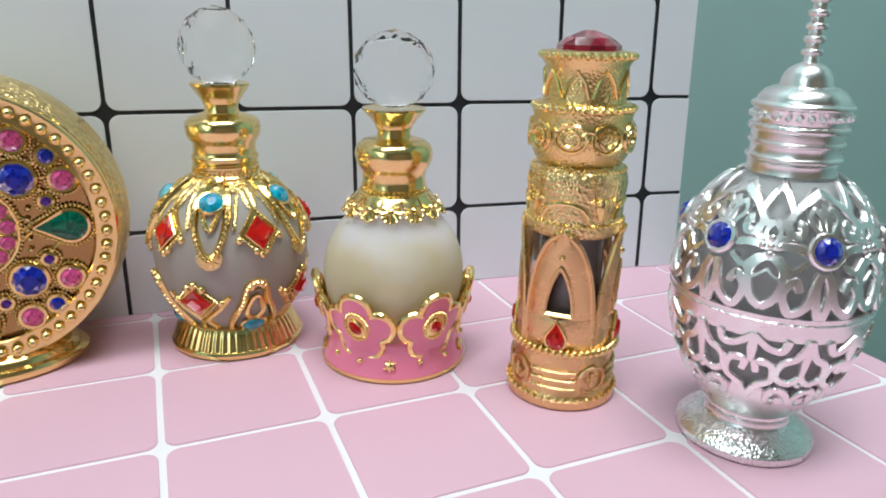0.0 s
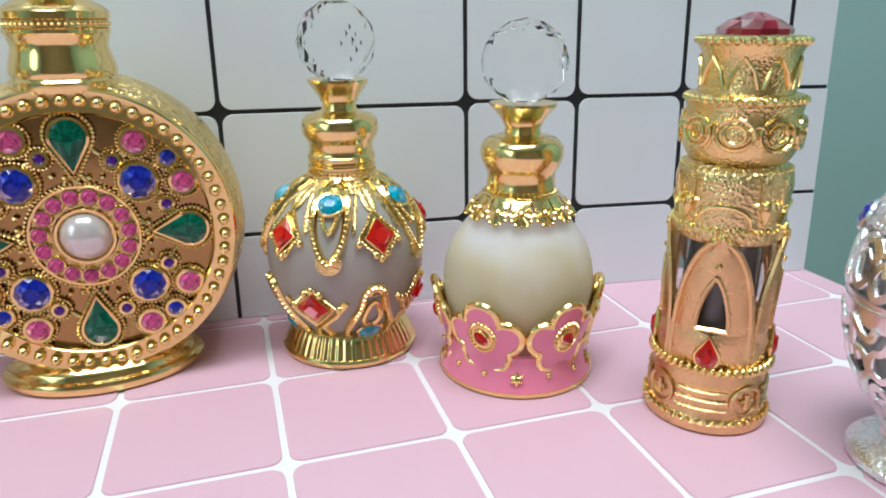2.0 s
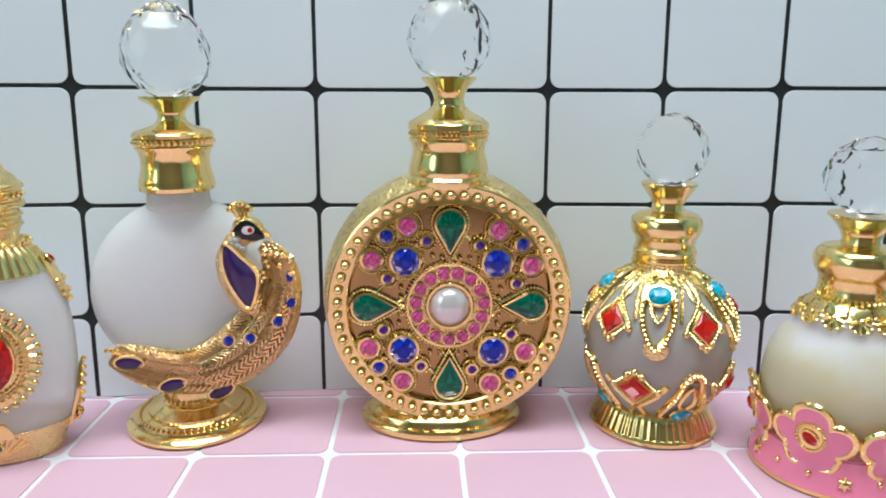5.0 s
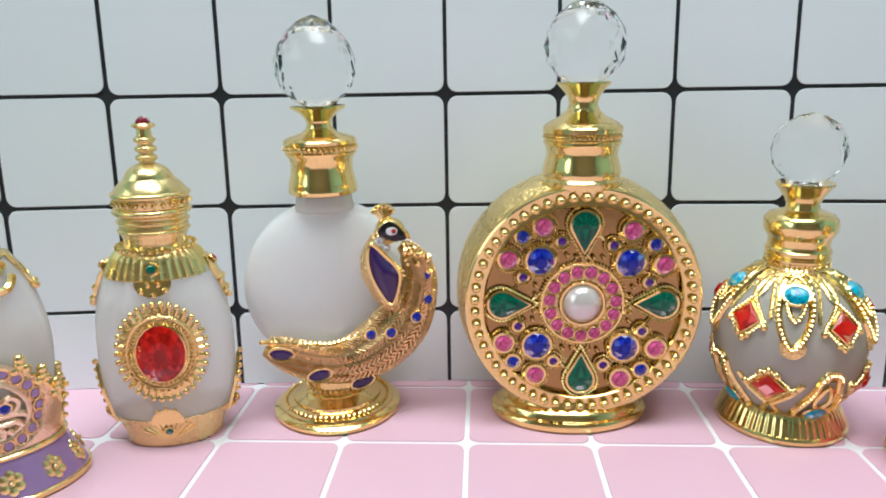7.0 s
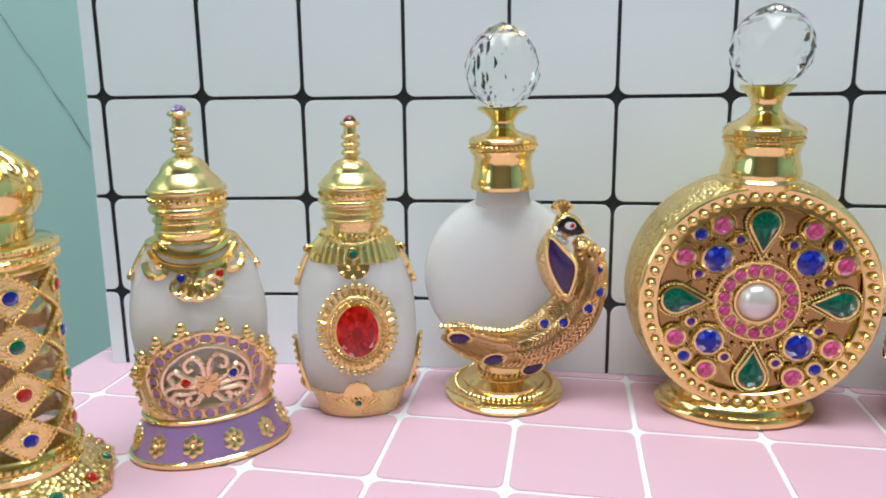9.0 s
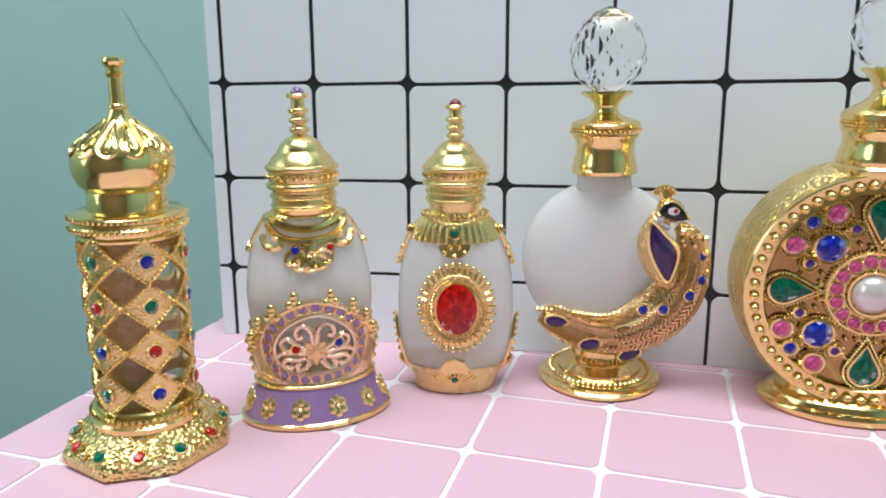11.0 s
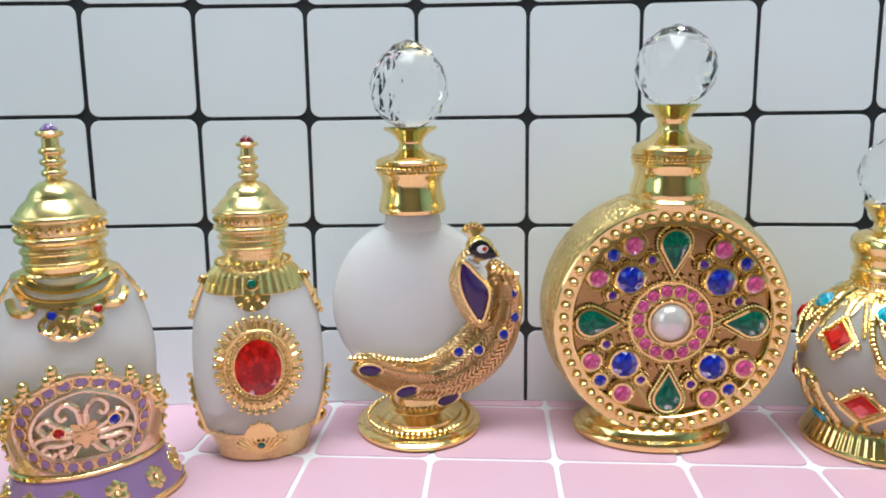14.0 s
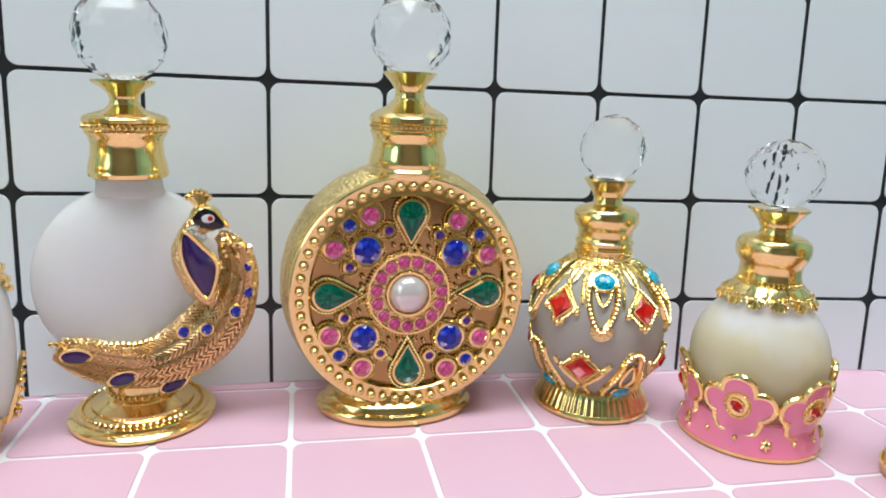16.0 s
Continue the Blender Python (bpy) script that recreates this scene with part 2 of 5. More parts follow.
def join(*bms):
    out = bms[0]
    for b in bms[1:]:
        me = bpy.data.meshes.new("scrap")
        b.to_mesh(me)
        b.free()
        out.from_mesh(me)
        bpy.data.meshes.remove(me)
    return out


def plate(at, outline, o0, o1, centre=None, hole=0.0, rings=4, dome=0.0):
    """A plate with thickness laid on a surface; outline in (a, b), star-shaped round its centre; hole: share of it left open."""
    ca, cb = centre or (sum(p[0] for p in outline) / len(outline), sum(p[1] for p in outline) / len(outline))
    bm = bmesh.new()
    n = len(outline)
    tops, lows = [], []
    steps = [hole + (1 - hole) * k / rings for k in range(rings + 1)]
    for s in steps:
        s = max(s, 0.01)
        tops.append([bm.verts.new(at(ca + (a - ca) * s, cb + (b - cb) * s, o1 + dome * (1 - s * s))) for a, b in outline])
        lows.append([bm.verts.new(at(ca + (a - ca) * s, cb + (b - cb) * s, o0)) for a, b in outline])
    for grid in (tops, lows):
        for x, y in zip(grid, grid[1:]):
            for k in range(n):
                bm.faces.new((x[k], x[k - 1], y[k - 1], y[k]))
    for e in (0, -1):
        for k in range(n):
            bm.faces.new((tops[e][k], tops[e][k - 1], lows[e][k - 1], lows[e][k]))
    return bm


def circle(r, n=24, ca=0.0, cb=0.0, ry=None):
    return [(ca + r * math.cos(2 * math.pi * k / n), cb + (ry or r) * math.sin(2 * math.pi * k / n)) for k in range(n)]


def arc(ca, cb, r, a0, a1, n=12, ry=None):
    return [(ca + r * math.cos(radians(a0 + (a1 - a0) * k / (n - 1))), cb + (ry or r) * math.sin(radians(a0 + (a1 - a0) * k / (n - 1)))) for k in range(n)]


def smooth_path(keys, n=8, closed=False):
    """A soft curve through a few points."""
    out = []
    m = len(keys)
    for k in range(m if closed else m - 1):
        p = [Vector(keys[(k + d) % m] if closed else keys[min(max(k + d, 0), m - 1)]) for d in (-1, 0, 1, 2)]
        for j in range(n):
            t = j / n
            q = 0.5 * ((2 * p[1]) + (p[2] - p[0]) * t + (2 * p[0] - 5 * p[1] + 4 * p[2] - p[3]) * t * t + (3 * p[1] - p[0] - 3 * p[2] + p[3]) * t ** 3)
            out.append(tuple(q))
    if not closed:
        out.append(tuple(keys[-1]))
    return out


def mirrored(path):
    return [(-a, b) for a, b in path]


def drop_outline(w, h, n=24):
    """A pear outline, point down at (0, -h * 0.62), round end up."""
    r = w / 2
    cy = h * 0.38 - r
    tip = -h * 0.62
    a0 = math.degrees(math.asin(min(0.99, r / (cy - tip))))
    return arc(0, cy, r, -a0, 180 + a0, n - 1) + [(0, tip)]


def gem(outline, depth, table=0.48, mid=0.80):
    """A cut stone: girdle, crown facets, table; flat below. Outline in mm round the origin."""
    bm = bmesh.new()
    n = len(outline)
    lev = [(1.0, 0.0), (1.0, depth * 0.3), (mid, depth * 0.68), (table, depth)]
    rings = []
    for j, (s, z) in enumerate(lev):
        ring = []
        for k in range(n):
            if j == 2:
                p, q = outline[k], outline[(k + 1) % n]
                a, b = (p[0] + q[0]) / 2, (p[1] + q[1]) / 2
            else:
                a, b = outline[k]
            ring.append(bm.verts.new((a * s * MM, b * s * MM, z * MM)))
        rings.append(ring)
    for k in range(n):
        k1 = (k + 1) % n
        bm.faces.new((rings[0][k], rings[0][k1], rings[1][k1], rings[1][k]))
        bm.faces.new((rings[1][k], rings[1][k1], rings[2][k]))
        bm.faces.new((rings[1][k1], rings[2][k1], rings[2][k]))
        bm.faces.new((rings[2][k], rings[2][k1], rings[3][k1]))
        bm.faces.new((rings[2][k], rings[3][k1], rings[3][k]))
    # the table: a star of small facets round a flat middle
    if n >= 8 and n % 2 == 0:
        inner = [bm.verts.new((outline[k][0] * table * 0.55 * MM, outline[k][1] * table * 0.55 * MM, depth * 1.04 * MM)) for k in range(0, n, 2)]
        h = n // 2
        for k in range(h):
            a, b, c = rings[-1][2 * k], rings[-1][2 * k + 1], rings[-1][(2 * k + 2) % n]
            bm.faces.new((a, b, inner[k]))
            bm.faces.new((b, c, inner[(k + 1) % h]))
            bm.faces.new((b, inner[(k + 1) % h], inner[k]))
        bm.faces.new(inner)
    else:
        bm.faces.new(rings[-1])
    bm.faces.new(rings[0])
    # Each facet its own island, so gem_paint can tone it separately.
    bmesh.ops.split_edges(bm, edges=bm.edges[:])
    return bm


GEMS = {}


def round_gem(mat, r):
    key = (mat.name, r)
    if key not in GEMS:
        GEMS[key] = shared("gem", gem(circle(r, 10), r * 0.55), mat, False)
    return GEMS[key]


BEADS = {}


def bead_mesh(mat, r):
    key = (mat.name, r)
    if key not in BEADS:
        bm = bmesh.new()
        bmesh.ops.create_uvsphere(bm, u_segments=8, v_segments=6, radius=r * MM)
        BEADS[key] = shared("bead", bm, mat)
    return BEADS[key]


def bead_row(parent, at, path, mat, r, off=0.0):
    for a, b in path:
        put("bead", bead_mesh(mat, r), parent, Matrix.Translation(at(a, b, off)))


def bead_string(at, path, r, off=0.0):
    """Fine beading too small to pick apart: one mesh."""
    bm = bmesh.new()
    for a, b in path:
        m = Matrix.Translation(at(a, b, off))
        bmesh.ops.create_icosphere(bm, subdivisions=1, radius=r * MM, matrix=m)
    return bm


def spaced(path, step, closed=False):
    """Points at even steps along a path in (a, b)."""
    pts = [Vector(p) for p in path]
    if closed:
        pts.append(pts[0])
    out, need = [], 0.0
    for p, q in zip(pts, pts[1:]):
        d = (q - p).length
        while need <= d and d > 0:
            out.append(tuple(p.lerp(q, need / d)))
            need += step
        need -= d
    return out


def round_path(ref, n, b=0.0):
    return [(2 * math.pi * ref * k / n, b) for k in range(n)]


def set_gem(parent, at, a, b, mat, r, off=0.0, rim=0.35, setting=GOLD, label=""):
    """A round stone in its bezel."""
    stone = put("gem", round_gem(mat, r), parent, frame_on(at, a, b, off), label)
    key = ("bezel", r, rim, setting.name)
    if key not in GEMS:
        ring = tube([Vector((r * MM * math.cos(2 * math.pi * k / 18), r * MM * math.sin(2 * math.pi * k / 18), 0.1 * MM)) for k in range(18)], rim * MM, True, 6)
        GEMS[key] = shared("bezel", ring, setting)
    put("bezel", GEMS[key], stone, Matrix())


def cut_stone(name, parent, at, a, b, outline, depth, mat, off=0.0, roll=0.0, rim=0.4, setting=GOLD, beads=0.0, label=""):
    """A stone of any outline with a bezel wire and, if wanted, fine beading round it."""
    m = frame_on(at, a, b, off, roll)
    stone = part(name, gem(outline, depth), mat, parent, label, False)
    stone.matrix_local = m
    ring = tube([Vector((p[0] * MM, p[1] * MM, 0.15 * MM)) for p in outline], rim * MM, True, 6)
    part("bezel", ring, setting, stone)
    if beads:
        grow = 1 + (rim + beads) / (max(abs(p[0]) for p in outline))
        bm = bmesh.new()
        for p in spaced([(x * grow, y * grow) for x, y in outline], beads * 1.9, True):
            bmesh.ops.create_icosphere(bm, subdivisions=1, radius=beads * MM, matrix=Matrix.Translation((p[0] * MM, p[1] * MM, 0)))
        part("beading", bm, setting, stone)


def crystal_ball(parent, r, z, tall=1.0, tip=0.0, n=12, rows=8, pale=False, label="clear cut-crystal ball"):
    """A faceted stopper ball, rows of facets set half a step apart."""
    bm = bmesh.new()
    rings = []
    for j in range(1, rows):
        ph = math.pi * j / rows
        q = r * math.sin(ph)
        zz = -r * math.cos(ph) * tall
        if tip and j > rows * 0.6:
            zz += tip * (j / rows - 0.6) / 0.4
        rings.append([bm.verts.new((q * MM * math.sin(2 * math.pi * (k + 0.5 * (j % 2)) / n), q * MM * math.cos(2 * math.pi * (k + 0.5 * (j % 2)) / n), (z + zz) * MM)) for k in range(n)])
    for j, (a, b) in enumerate(zip(rings, rings[1:])):
        for k in range(n):
            if (j + 1) % 2:
                bm.faces.new((a[k], a[(k + 1) % n], b[(k + 1) % n]))
                bm.faces.new((a[k], b[(k + 1) % n], b[k]))
            else:
                bm.faces.new((a[k], a[(k + 1) % n], b[k]))
                bm.faces.new((a[(k + 1) % n], b[(k + 1) % n], b[k]))
    bm.faces.new(rings[0])
    top = bm.verts.new((0, 0, (z + r * tall + tip) * MM))
    for k in range(n):
        bm.faces.new((rings[-1][k], rings[-1][(k + 1) % n], top))
    return part("stopper", bm, SOFTCRYSTAL if pale else CRYSTAL, parent, label, False)

# ---------- the room and the two tiled sheets ----------
def box(x0, x1, y0, y1, z0, z1, bevel=0.0):
    bm = bmesh.new()
    bmesh.ops.create_cube(bm, size=1, matrix=Matrix.Translation(((x0 + x1) / 2, (y0 + y1) / 2, (z0 + z1) / 2)) @ Matrix.Diagonal((x1 - x0, y1 - y0, z1 - z0, 1)))
    if bevel:
        bmesh.ops.bevel(bm, geom=bm.edges[:], offset=bevel, segments=2, affect="EDGES")
    return bm


def setting(name, bm, mat, label, category):
    return tagged(part(name, bm, mat), label, category, kind="structure")


# All but the north wall are unseen, added to enclose and be reflected.
setting("floor", box(-1.5, 1.5, -2.0, 0.9, -0.85, -0.75), FLOORING, "unseen dark grey room floor, toned for reflections", "floor")
setting("ceiling", box(-1.5, 1.5, -2.0, 0.9, 1.6, 1.7), CEILING, "unseen white ceiling added to close the room", "ceiling")
setting("wall_north", box(-1.5, 1.5, 0.30, 0.4, -0.75, 1.6), TEAL, "teal painted wall behind the table", "wall")
setting("unseen_wall_south", box(-1.5, 1.5, -2.0, -1.9, -0.75, 1.6), BEIGE, "unseen beige-brown wall, toned for the gold to reflect", "wall")
setting("wall_west", box(-1.5, -1.4, -1.9, 0.3, -0.75, 1.6), TEAL, "unseen teal side wall added to close the room", "wall")
setting("wall_east", box(1.4, 1.5, -1.9, 0.3, -0.75, 1.6), TEAL, "unseen teal side wall added to close the room", "wall")

# table: a top on four legs
table = thing("table", "small table covered with a pink tiled sheet", "table", pose(0.072, -0.16, -0.75))
part("tabletop", box(-0.240, 0.240, -0.20, 0.18, 0.722, 0.7475, 0.002), CEILING, table, "white table top")
for sx in (-1, 1):
    for sy in (-1, 1):
        part("leg", box(sx * 0.215 - 0.015, sx * 0.215 + 0.015, sy * 0.16 - 0.015, sy * 0.16 + 0.015, 0, 0.722, 0.002), CEILING, table)

# thin crack on the teal wall, from its upper to its lower end
CR0, CR1 = (-0.462, 0.172), (-0.372, 0.024)
random.seed(7)
sag = [Vector((CR0[0] + (CR1[0] - CR0[0]) * u, 0.2985, CR0[1] + (CR1[1] - CR0[1]) * u + 0.003 * math.sin(math.pi * u) + 0.0015 * math.sin(23 * u))) for u in [k / 24 for k in range(25)]]
tagged(part("wall_crack", tube(sag, [random.uniform(0.0001, 0.0004) for _ in sag], False, 5), CABLE), "thin dark crack line in the teal wall", "crack", kind="structure")

PITCH_F, PITCH_W, PITCH_Z = 0.0372, 0.0371, 0.0367
WALL_X0, WALL_X1, WALL_TOP = -0.1565, 0.3108, 0.27


def wall_y(x, z):
    """The bowed face of the white sheet, leaning back a little."""
    return 0.006 - 0.33 * (x - 0.07) ** 2 + 0.06 * z


def wall_rise(x):
    """How far the rows of tiles climb towards the ends of the bowed sheet."""
    return 0.06 * (x - 0.07) ** 2


def tile_mesh(name, w, h, mat, radius, thick, cut):
    """A tile with rounded corners and a soft edge, face towards +z; cut names the sawn sides (left, right, bottom, top)."""
    bm = bmesh.new()
    left, right, bottom, top_cut = cut
    loop = []
    for sx, sy, a0 in ((1, 1, 0), (-1, 1, 90), (-1, -1, 180), (1, -1, 270)):
        sawn = (right if sx > 0 else left) or (top_cut if sy > 0 else bottom)
        r = 0.0002 if sawn else min(radius, w / 2.2, h / 2.2)
        cx, cy = sx * (w / 2 - r), sy * (h / 2 - r)
        loop += [(cx + r * math.cos(radians(a0 + 22.5 * k)), cy + r * math.sin(radians(a0 + 22.5 * k))) for k in range(5)]
    low = [bm.verts.new((x, y, 0)) for x, y in loop]
    top = [bm.verts.new((x - math.copysign(0.00012, x), y - math.copysign(0.00012, y), thick)) for x, y in loop]
    n = len(loop)
    for k in range(n):
        bm.faces.new((low[k], low[(k + 1) % n], top[(k + 1) % n], top[k]))
    bm.faces.new(top)
    return shared(name, bm, mat, False)


# pink sheet on the table
PINK_X0, PINK_X1, PINK_Y0, PINK_Y1 = -0.169, 0.3115, -0.352, 0.020
pink_sheet = setting("floor_sheet", box(PINK_X0, PINK_X1, PINK_Y0, PINK_Y1, -0.0025, -0.0004), GROUTWHITE, "white-jointed pink tile sheet on the table", "tile sheet")
JOINT_F, JOINT_W = 0.0015, 0.0012
cache = {}


def lay(lo, hi, first, pitch, joint):
    """Cuts a run into tiles: middle, length and sawn ends of each piece."""
    out = []
    k = math.floor((lo - first) / pitch)
    while first + k * pitch < hi:
        a, b = first + k * pitch + joint / 2, first + (k + 1) * pitch - joint / 2
        c, d = max(lo, a), min(hi, b)
        if d - c > 0.002:
            out.append(((c + d) / 2, round(d - c, 5), c > a, d < b))
        k += 1
    return out


def lay_floor():
    for x, w, c0, c1 in lay(PINK_X0, PINK_X1, 0.0418, PITCH_F, JOINT_F):
        for y, h, c2, c3 in lay(PINK_Y0, PINK_Y1, 0.0, PITCH_F, JOINT_F):
            key = (w, h, c0, c1, c2, c3)
            if key not in cache:
                cache[key] = tile_mesh("tile", w, h, TILEPINK, 0.003, 0.0004, (c0, c1, c2, c3))
            put("tile", cache[key], pink_sheet, pose(x, y, -0.0004))


# white sheet: a thin bowed board
bm = bmesh.new()
cols = [WALL_X0 + (WALL_X1 - WALL_X0) * k / 40 for k in range(41)]
front = [[bm.verts.new((x, wall_y(x, z), z)) for x in cols] for z in (0.0, 0.09, 0.18, WALL_TOP)]
rear = [[bm.verts.new((x, wall_y(x, z) + 0.002, z)) for x in cols] for z in (0.0, 0.09, 0.18, WALL_TOP)]
for grid in (front, rear):
    for a, b in zip(grid, grid[1:]):
        for k in range(40):
            bm.faces.new((a[k], a[k + 1], b[k + 1], b[k]))
for k in range(40):
    bm.faces.new((front[0][k], front[0][k + 1], rear[0][k + 1], rear[0][k]))
    bm.faces.new((front[-1][k], front[-1][k + 1], rear[-1][k + 1], rear[-1][k]))
for k in (0, -1):
    for j in range(3):
        bm.faces.new((front[j][k], front[j + 1][k], rear[j + 1][k], rear[j][k]))
white_sheet = setting("wall_sheet", bm, GROUTBLACK, "white tile sheet with black joints standing behind the bottles", "tile sheet")


def lay_wall():
    tiles = {}
    for x, w, c0, c1 in lay(WALL_X0, WALL_X1, -0.0022, PITCH_W, JOINT_W):
        for z, h, c2, c3 in lay(0.0, WALL_TOP, 0.0264, PITCH_Z, JOINT_W):
            rise = wall_rise(x)
            if c2:
                h, rise = round(h + rise, 5), rise / 2
            key = (w, h, c0, c1, c2, c3)
            if key not in tiles:
                tiles[key] = tile_mesh("tile", w, h, TILEWHITE, 0.0032, 0.0003, (c0, c1, c2, c3))
            turn = math.degrees(math.atan(-0.66 * (x - 0.07)))
            put("tile", tiles[key], white_sheet, pose(x, wall_y(x, z) - 0.00035, z + rise, 90 - 3.43, 0, turn))


lay_floor()
lay_wall()

GROUP = "perfume bottles in a row"


def lifted(d, top):
    """Maps a drawn height to one that starts at the table."""
    return lambda z: d + (1 - d / top) * z


def lift(profile, L):
    return [(r, L(z)) for r, z in profile]


# ---------- round gold disc bottle with a wheel of stones ----------
def disc_bottle():
    t = thing("perfume_bottle", "round gold perfume bottle with jewelled wheel front and pearl centre", "perfume bottle", pose(0.0760, -0.0165, 0, 0, 0, 1), GROUP, 0.938, 1.0, 0.95)
    cz = 41.8
    part("base", lathe([(25.0, 0), (26.2, 1.0), (26.4, 2.4), (25.6, 3.4), (24.2, 3.8), (23.8, 4.8), (23.2, 5.6), (20.5, 6.6), (19.5, 8.5)], 72, 1.0, 0.66), GOLD, t, "polished oval gold foot").matrix_local = pose(-0.002, 0.0015, 0)
    # drum: turned about the y axis
    drum = lathe([(35.0, -18.0), (37.4, -17.4), (38.8, -14.5), (39.8, -9.0), (39.8, -3.0), (38.8, 3.5), (37.2, 7.8)], 96)
    drum.transform(Matrix.Translation((0, 0, cz * MM)) @ Matrix.Rotation(radians(90), 4, "X"))
    part("drum", drum, EMBOSSED, t, "bulging gold drum with embossed sides")
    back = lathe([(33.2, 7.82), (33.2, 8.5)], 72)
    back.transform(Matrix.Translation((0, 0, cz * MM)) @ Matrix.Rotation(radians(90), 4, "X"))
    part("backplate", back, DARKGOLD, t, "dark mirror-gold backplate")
    rim = lathe([(36.6, 7.0), (37.1, 8.0), (37.2, 10.0), (36.9, 10.8), (36.4, 11.1), (35.7, 11.0), (32.0, 10.9), (31.3, 11.0), (30.8, 10.4), (30.5, 8.3)], 96)
    bmesh.ops.delete(rim, geom=[f for f in rim.faces if len(f.verts) > 4], context="FACES")
    rim.transform(Matrix.Translation((0, 0, cz * MM)) @ Matrix.Rotation(radians(90), 4, "X"))
    part("rim", rim, GOLD, t, "polished gold rim")
    at = flat_map(0, 0, cz)
    n = 54
    cone = bmesh.new()
    bmesh.ops.create_uvsphere(cone, u_segments=9, v_segments=6, radius=1.55 * MM, matrix=Matrix.Translation((0, 0, 0.5 * MM)) @ Matrix.Diagonal((1, 1, 1.25, 1)))
    stud = shared("stud", cone, GOLD)
    for k in range(n):
        a = 2 * math.pi * (k + 0.5) / n
        put("stud", stud, t, frame_on(at, 33.9 * math.cos(a), 33.9 * math.sin(a), 10.8, math.degrees(a)))
    f = 9.6
    # wheel frame: rings and linking wires
    def ringwire(ca, cb, r, w=0.55):
        return wire(at, circle(r, 28, ca, cb), w, f - 0.2, True)
    part("hub_ring", join(ringwire(0, 0, 12.9, 0.6), ringwire(0, 0, 6.9, 0.7)), GOLD, t)
    part("hub_plate", plate(at, circle(12.9, 36), f - 1.2, f - 0.4, (0, 0), 0.3), CAST, t)
    part("beading", bead_string(at, spaced(circle(13.7, 60), 1.15, True), 0.5, f), GOLD, t)
    for k in range(15):
        a = 2 * math.pi * (k + 0.2) / 15
        set_gem(t, at, 10.4 * math.cos(a), 10.4 * math.sin(a), PINK, 2.0, f + 0.1, 0.3)
    bm = bmesh.new()
    bmesh.ops.create_uvsphere(bm, u_segments=32, v_segments=20, radius=6.0 * MM)
    put("pearl", shared("pearl", bm, PEARL), t, Matrix.Translation(at(0, 0, f - 0.6)) @ Matrix.Diagonal((1, 0.75, 1, 1)), "large white pearl cabochon")
    for q in range(4):
        c, s = math.cos(q * math.pi / 2), math.sin(q * math.pi / 2)

        def turned(a, b):
            return (a * c - b * s, a * s + b * c)
        # pear stone pointing at the hub
        ca, cb = turned(0, 24.5)
        cut_stone("pear_gem", t, at, ca, cb, drop_outline(8.6, 13.4, 22), 1.5, GREEN, f + 0.3, q * 90, 0.7, GOLD, 0.55, "dark green pear-cut stone")
        spots = [(14.2, 13.4, BLUE, 4.4, 0.55), (14.6, 23.4, PINK, 3.1, 0.5), (24.8, 12.6, PINK, 3.1, 0.5), (21.8, 19.0, BLUE, 2.3, 0.45), (8.9, 18.8, VIOLET, 1.65, 0.4), (20.2, 7.0, VIOLET, 1.65, 0.4)]
        for a, b, mat, r, rim_w in spots:
            pa, pb = turned(a, b)
            set_gem(t, at, pa, pb, mat, r, f + 0.5, rim_w + 0.3)
            part("beading", bead_string(at, spaced(circle(r + 1.1, 30, pa, pb), 0.95, True), 0.5, f + 0.1), GOLD, t)
        knots = [(9.6, 14.2), (15.0, 8.6), (6.0, 14.8), (15.6, 5.2), (3.0, 14.9), (15.1, 2.4), (18.4, 17.2), (11.6, 20.0), (19.0, 10.2)]
        part("beading", bead_string(at, [turned(*p) for p in knots], 0.85, f - 0.1), GOLD, t)
        links = [[(0, 13.6), (0, 15.4)], [(9.4, 9.8), (10.8, 10.4)], [(14.3, 18.4), (14.5, 20.0)], [(19.3, 13.2), (21.5, 12.8)],
                 [(10.6, 18.9), (11.8, 20.6)], [(23.2, 20.6), (24.2, 21.2)], [(15.6, 26.6), (16.2, 27.8)],
                 [(27.4, 14.0), (28.4, 14.6)], [(0, 29.9), (0, 31.0)], [(4.4, 22.0), (7.2, 19.4)], [(22.0, 4.4), (20.8, 5.4)], [(13.2, 3.0), (15.6, 1.2)], [(3.0, 13.2), (1.2, 15.6)]]
        for path in links:
            part("link", wire(at, [turned(*p) for p in path], 0.45, f - 0.5), GOLD, t)
    # cap and stopper
    L = lambda z: z + 4.1
    prof = [(12.3, 73.2), (12.6, 74.0), (12.6, 75.6), (11.9, 76.4), (12.3, 77.4), (12.0, 79.4), (11.2, 82.0), (10.9, 83.6), (11.5, 86.0), (12.0, 86.6), (12.0, 87.4), (11.6, 87.8), (11.6, 89.4), (12.2, 89.8), (12.3, 91.4), (11.6, 92.2), (10.0, 93.2), (6.9, 94.8), (4.9, 96.6), (4.4, 98.2), (4.8, 100.0), (5.8, 101.7), (7.6, 103.6), (8.2, 104.2), (8.2, 104.8), (6.0, 104.6)]
    part("cap", lathe(lift(prof, L)), GOLD, t, "polished gold screw cap")
    at2 = round_map(11.8, 11.8)
    part("beading", bead_string(at2, round_path(11.8, 54, L(88.6)), 0.6), GOLD, t)
    crystal_ball(t, 12.5, L(115.2), 0.93, 1.8)
    return t


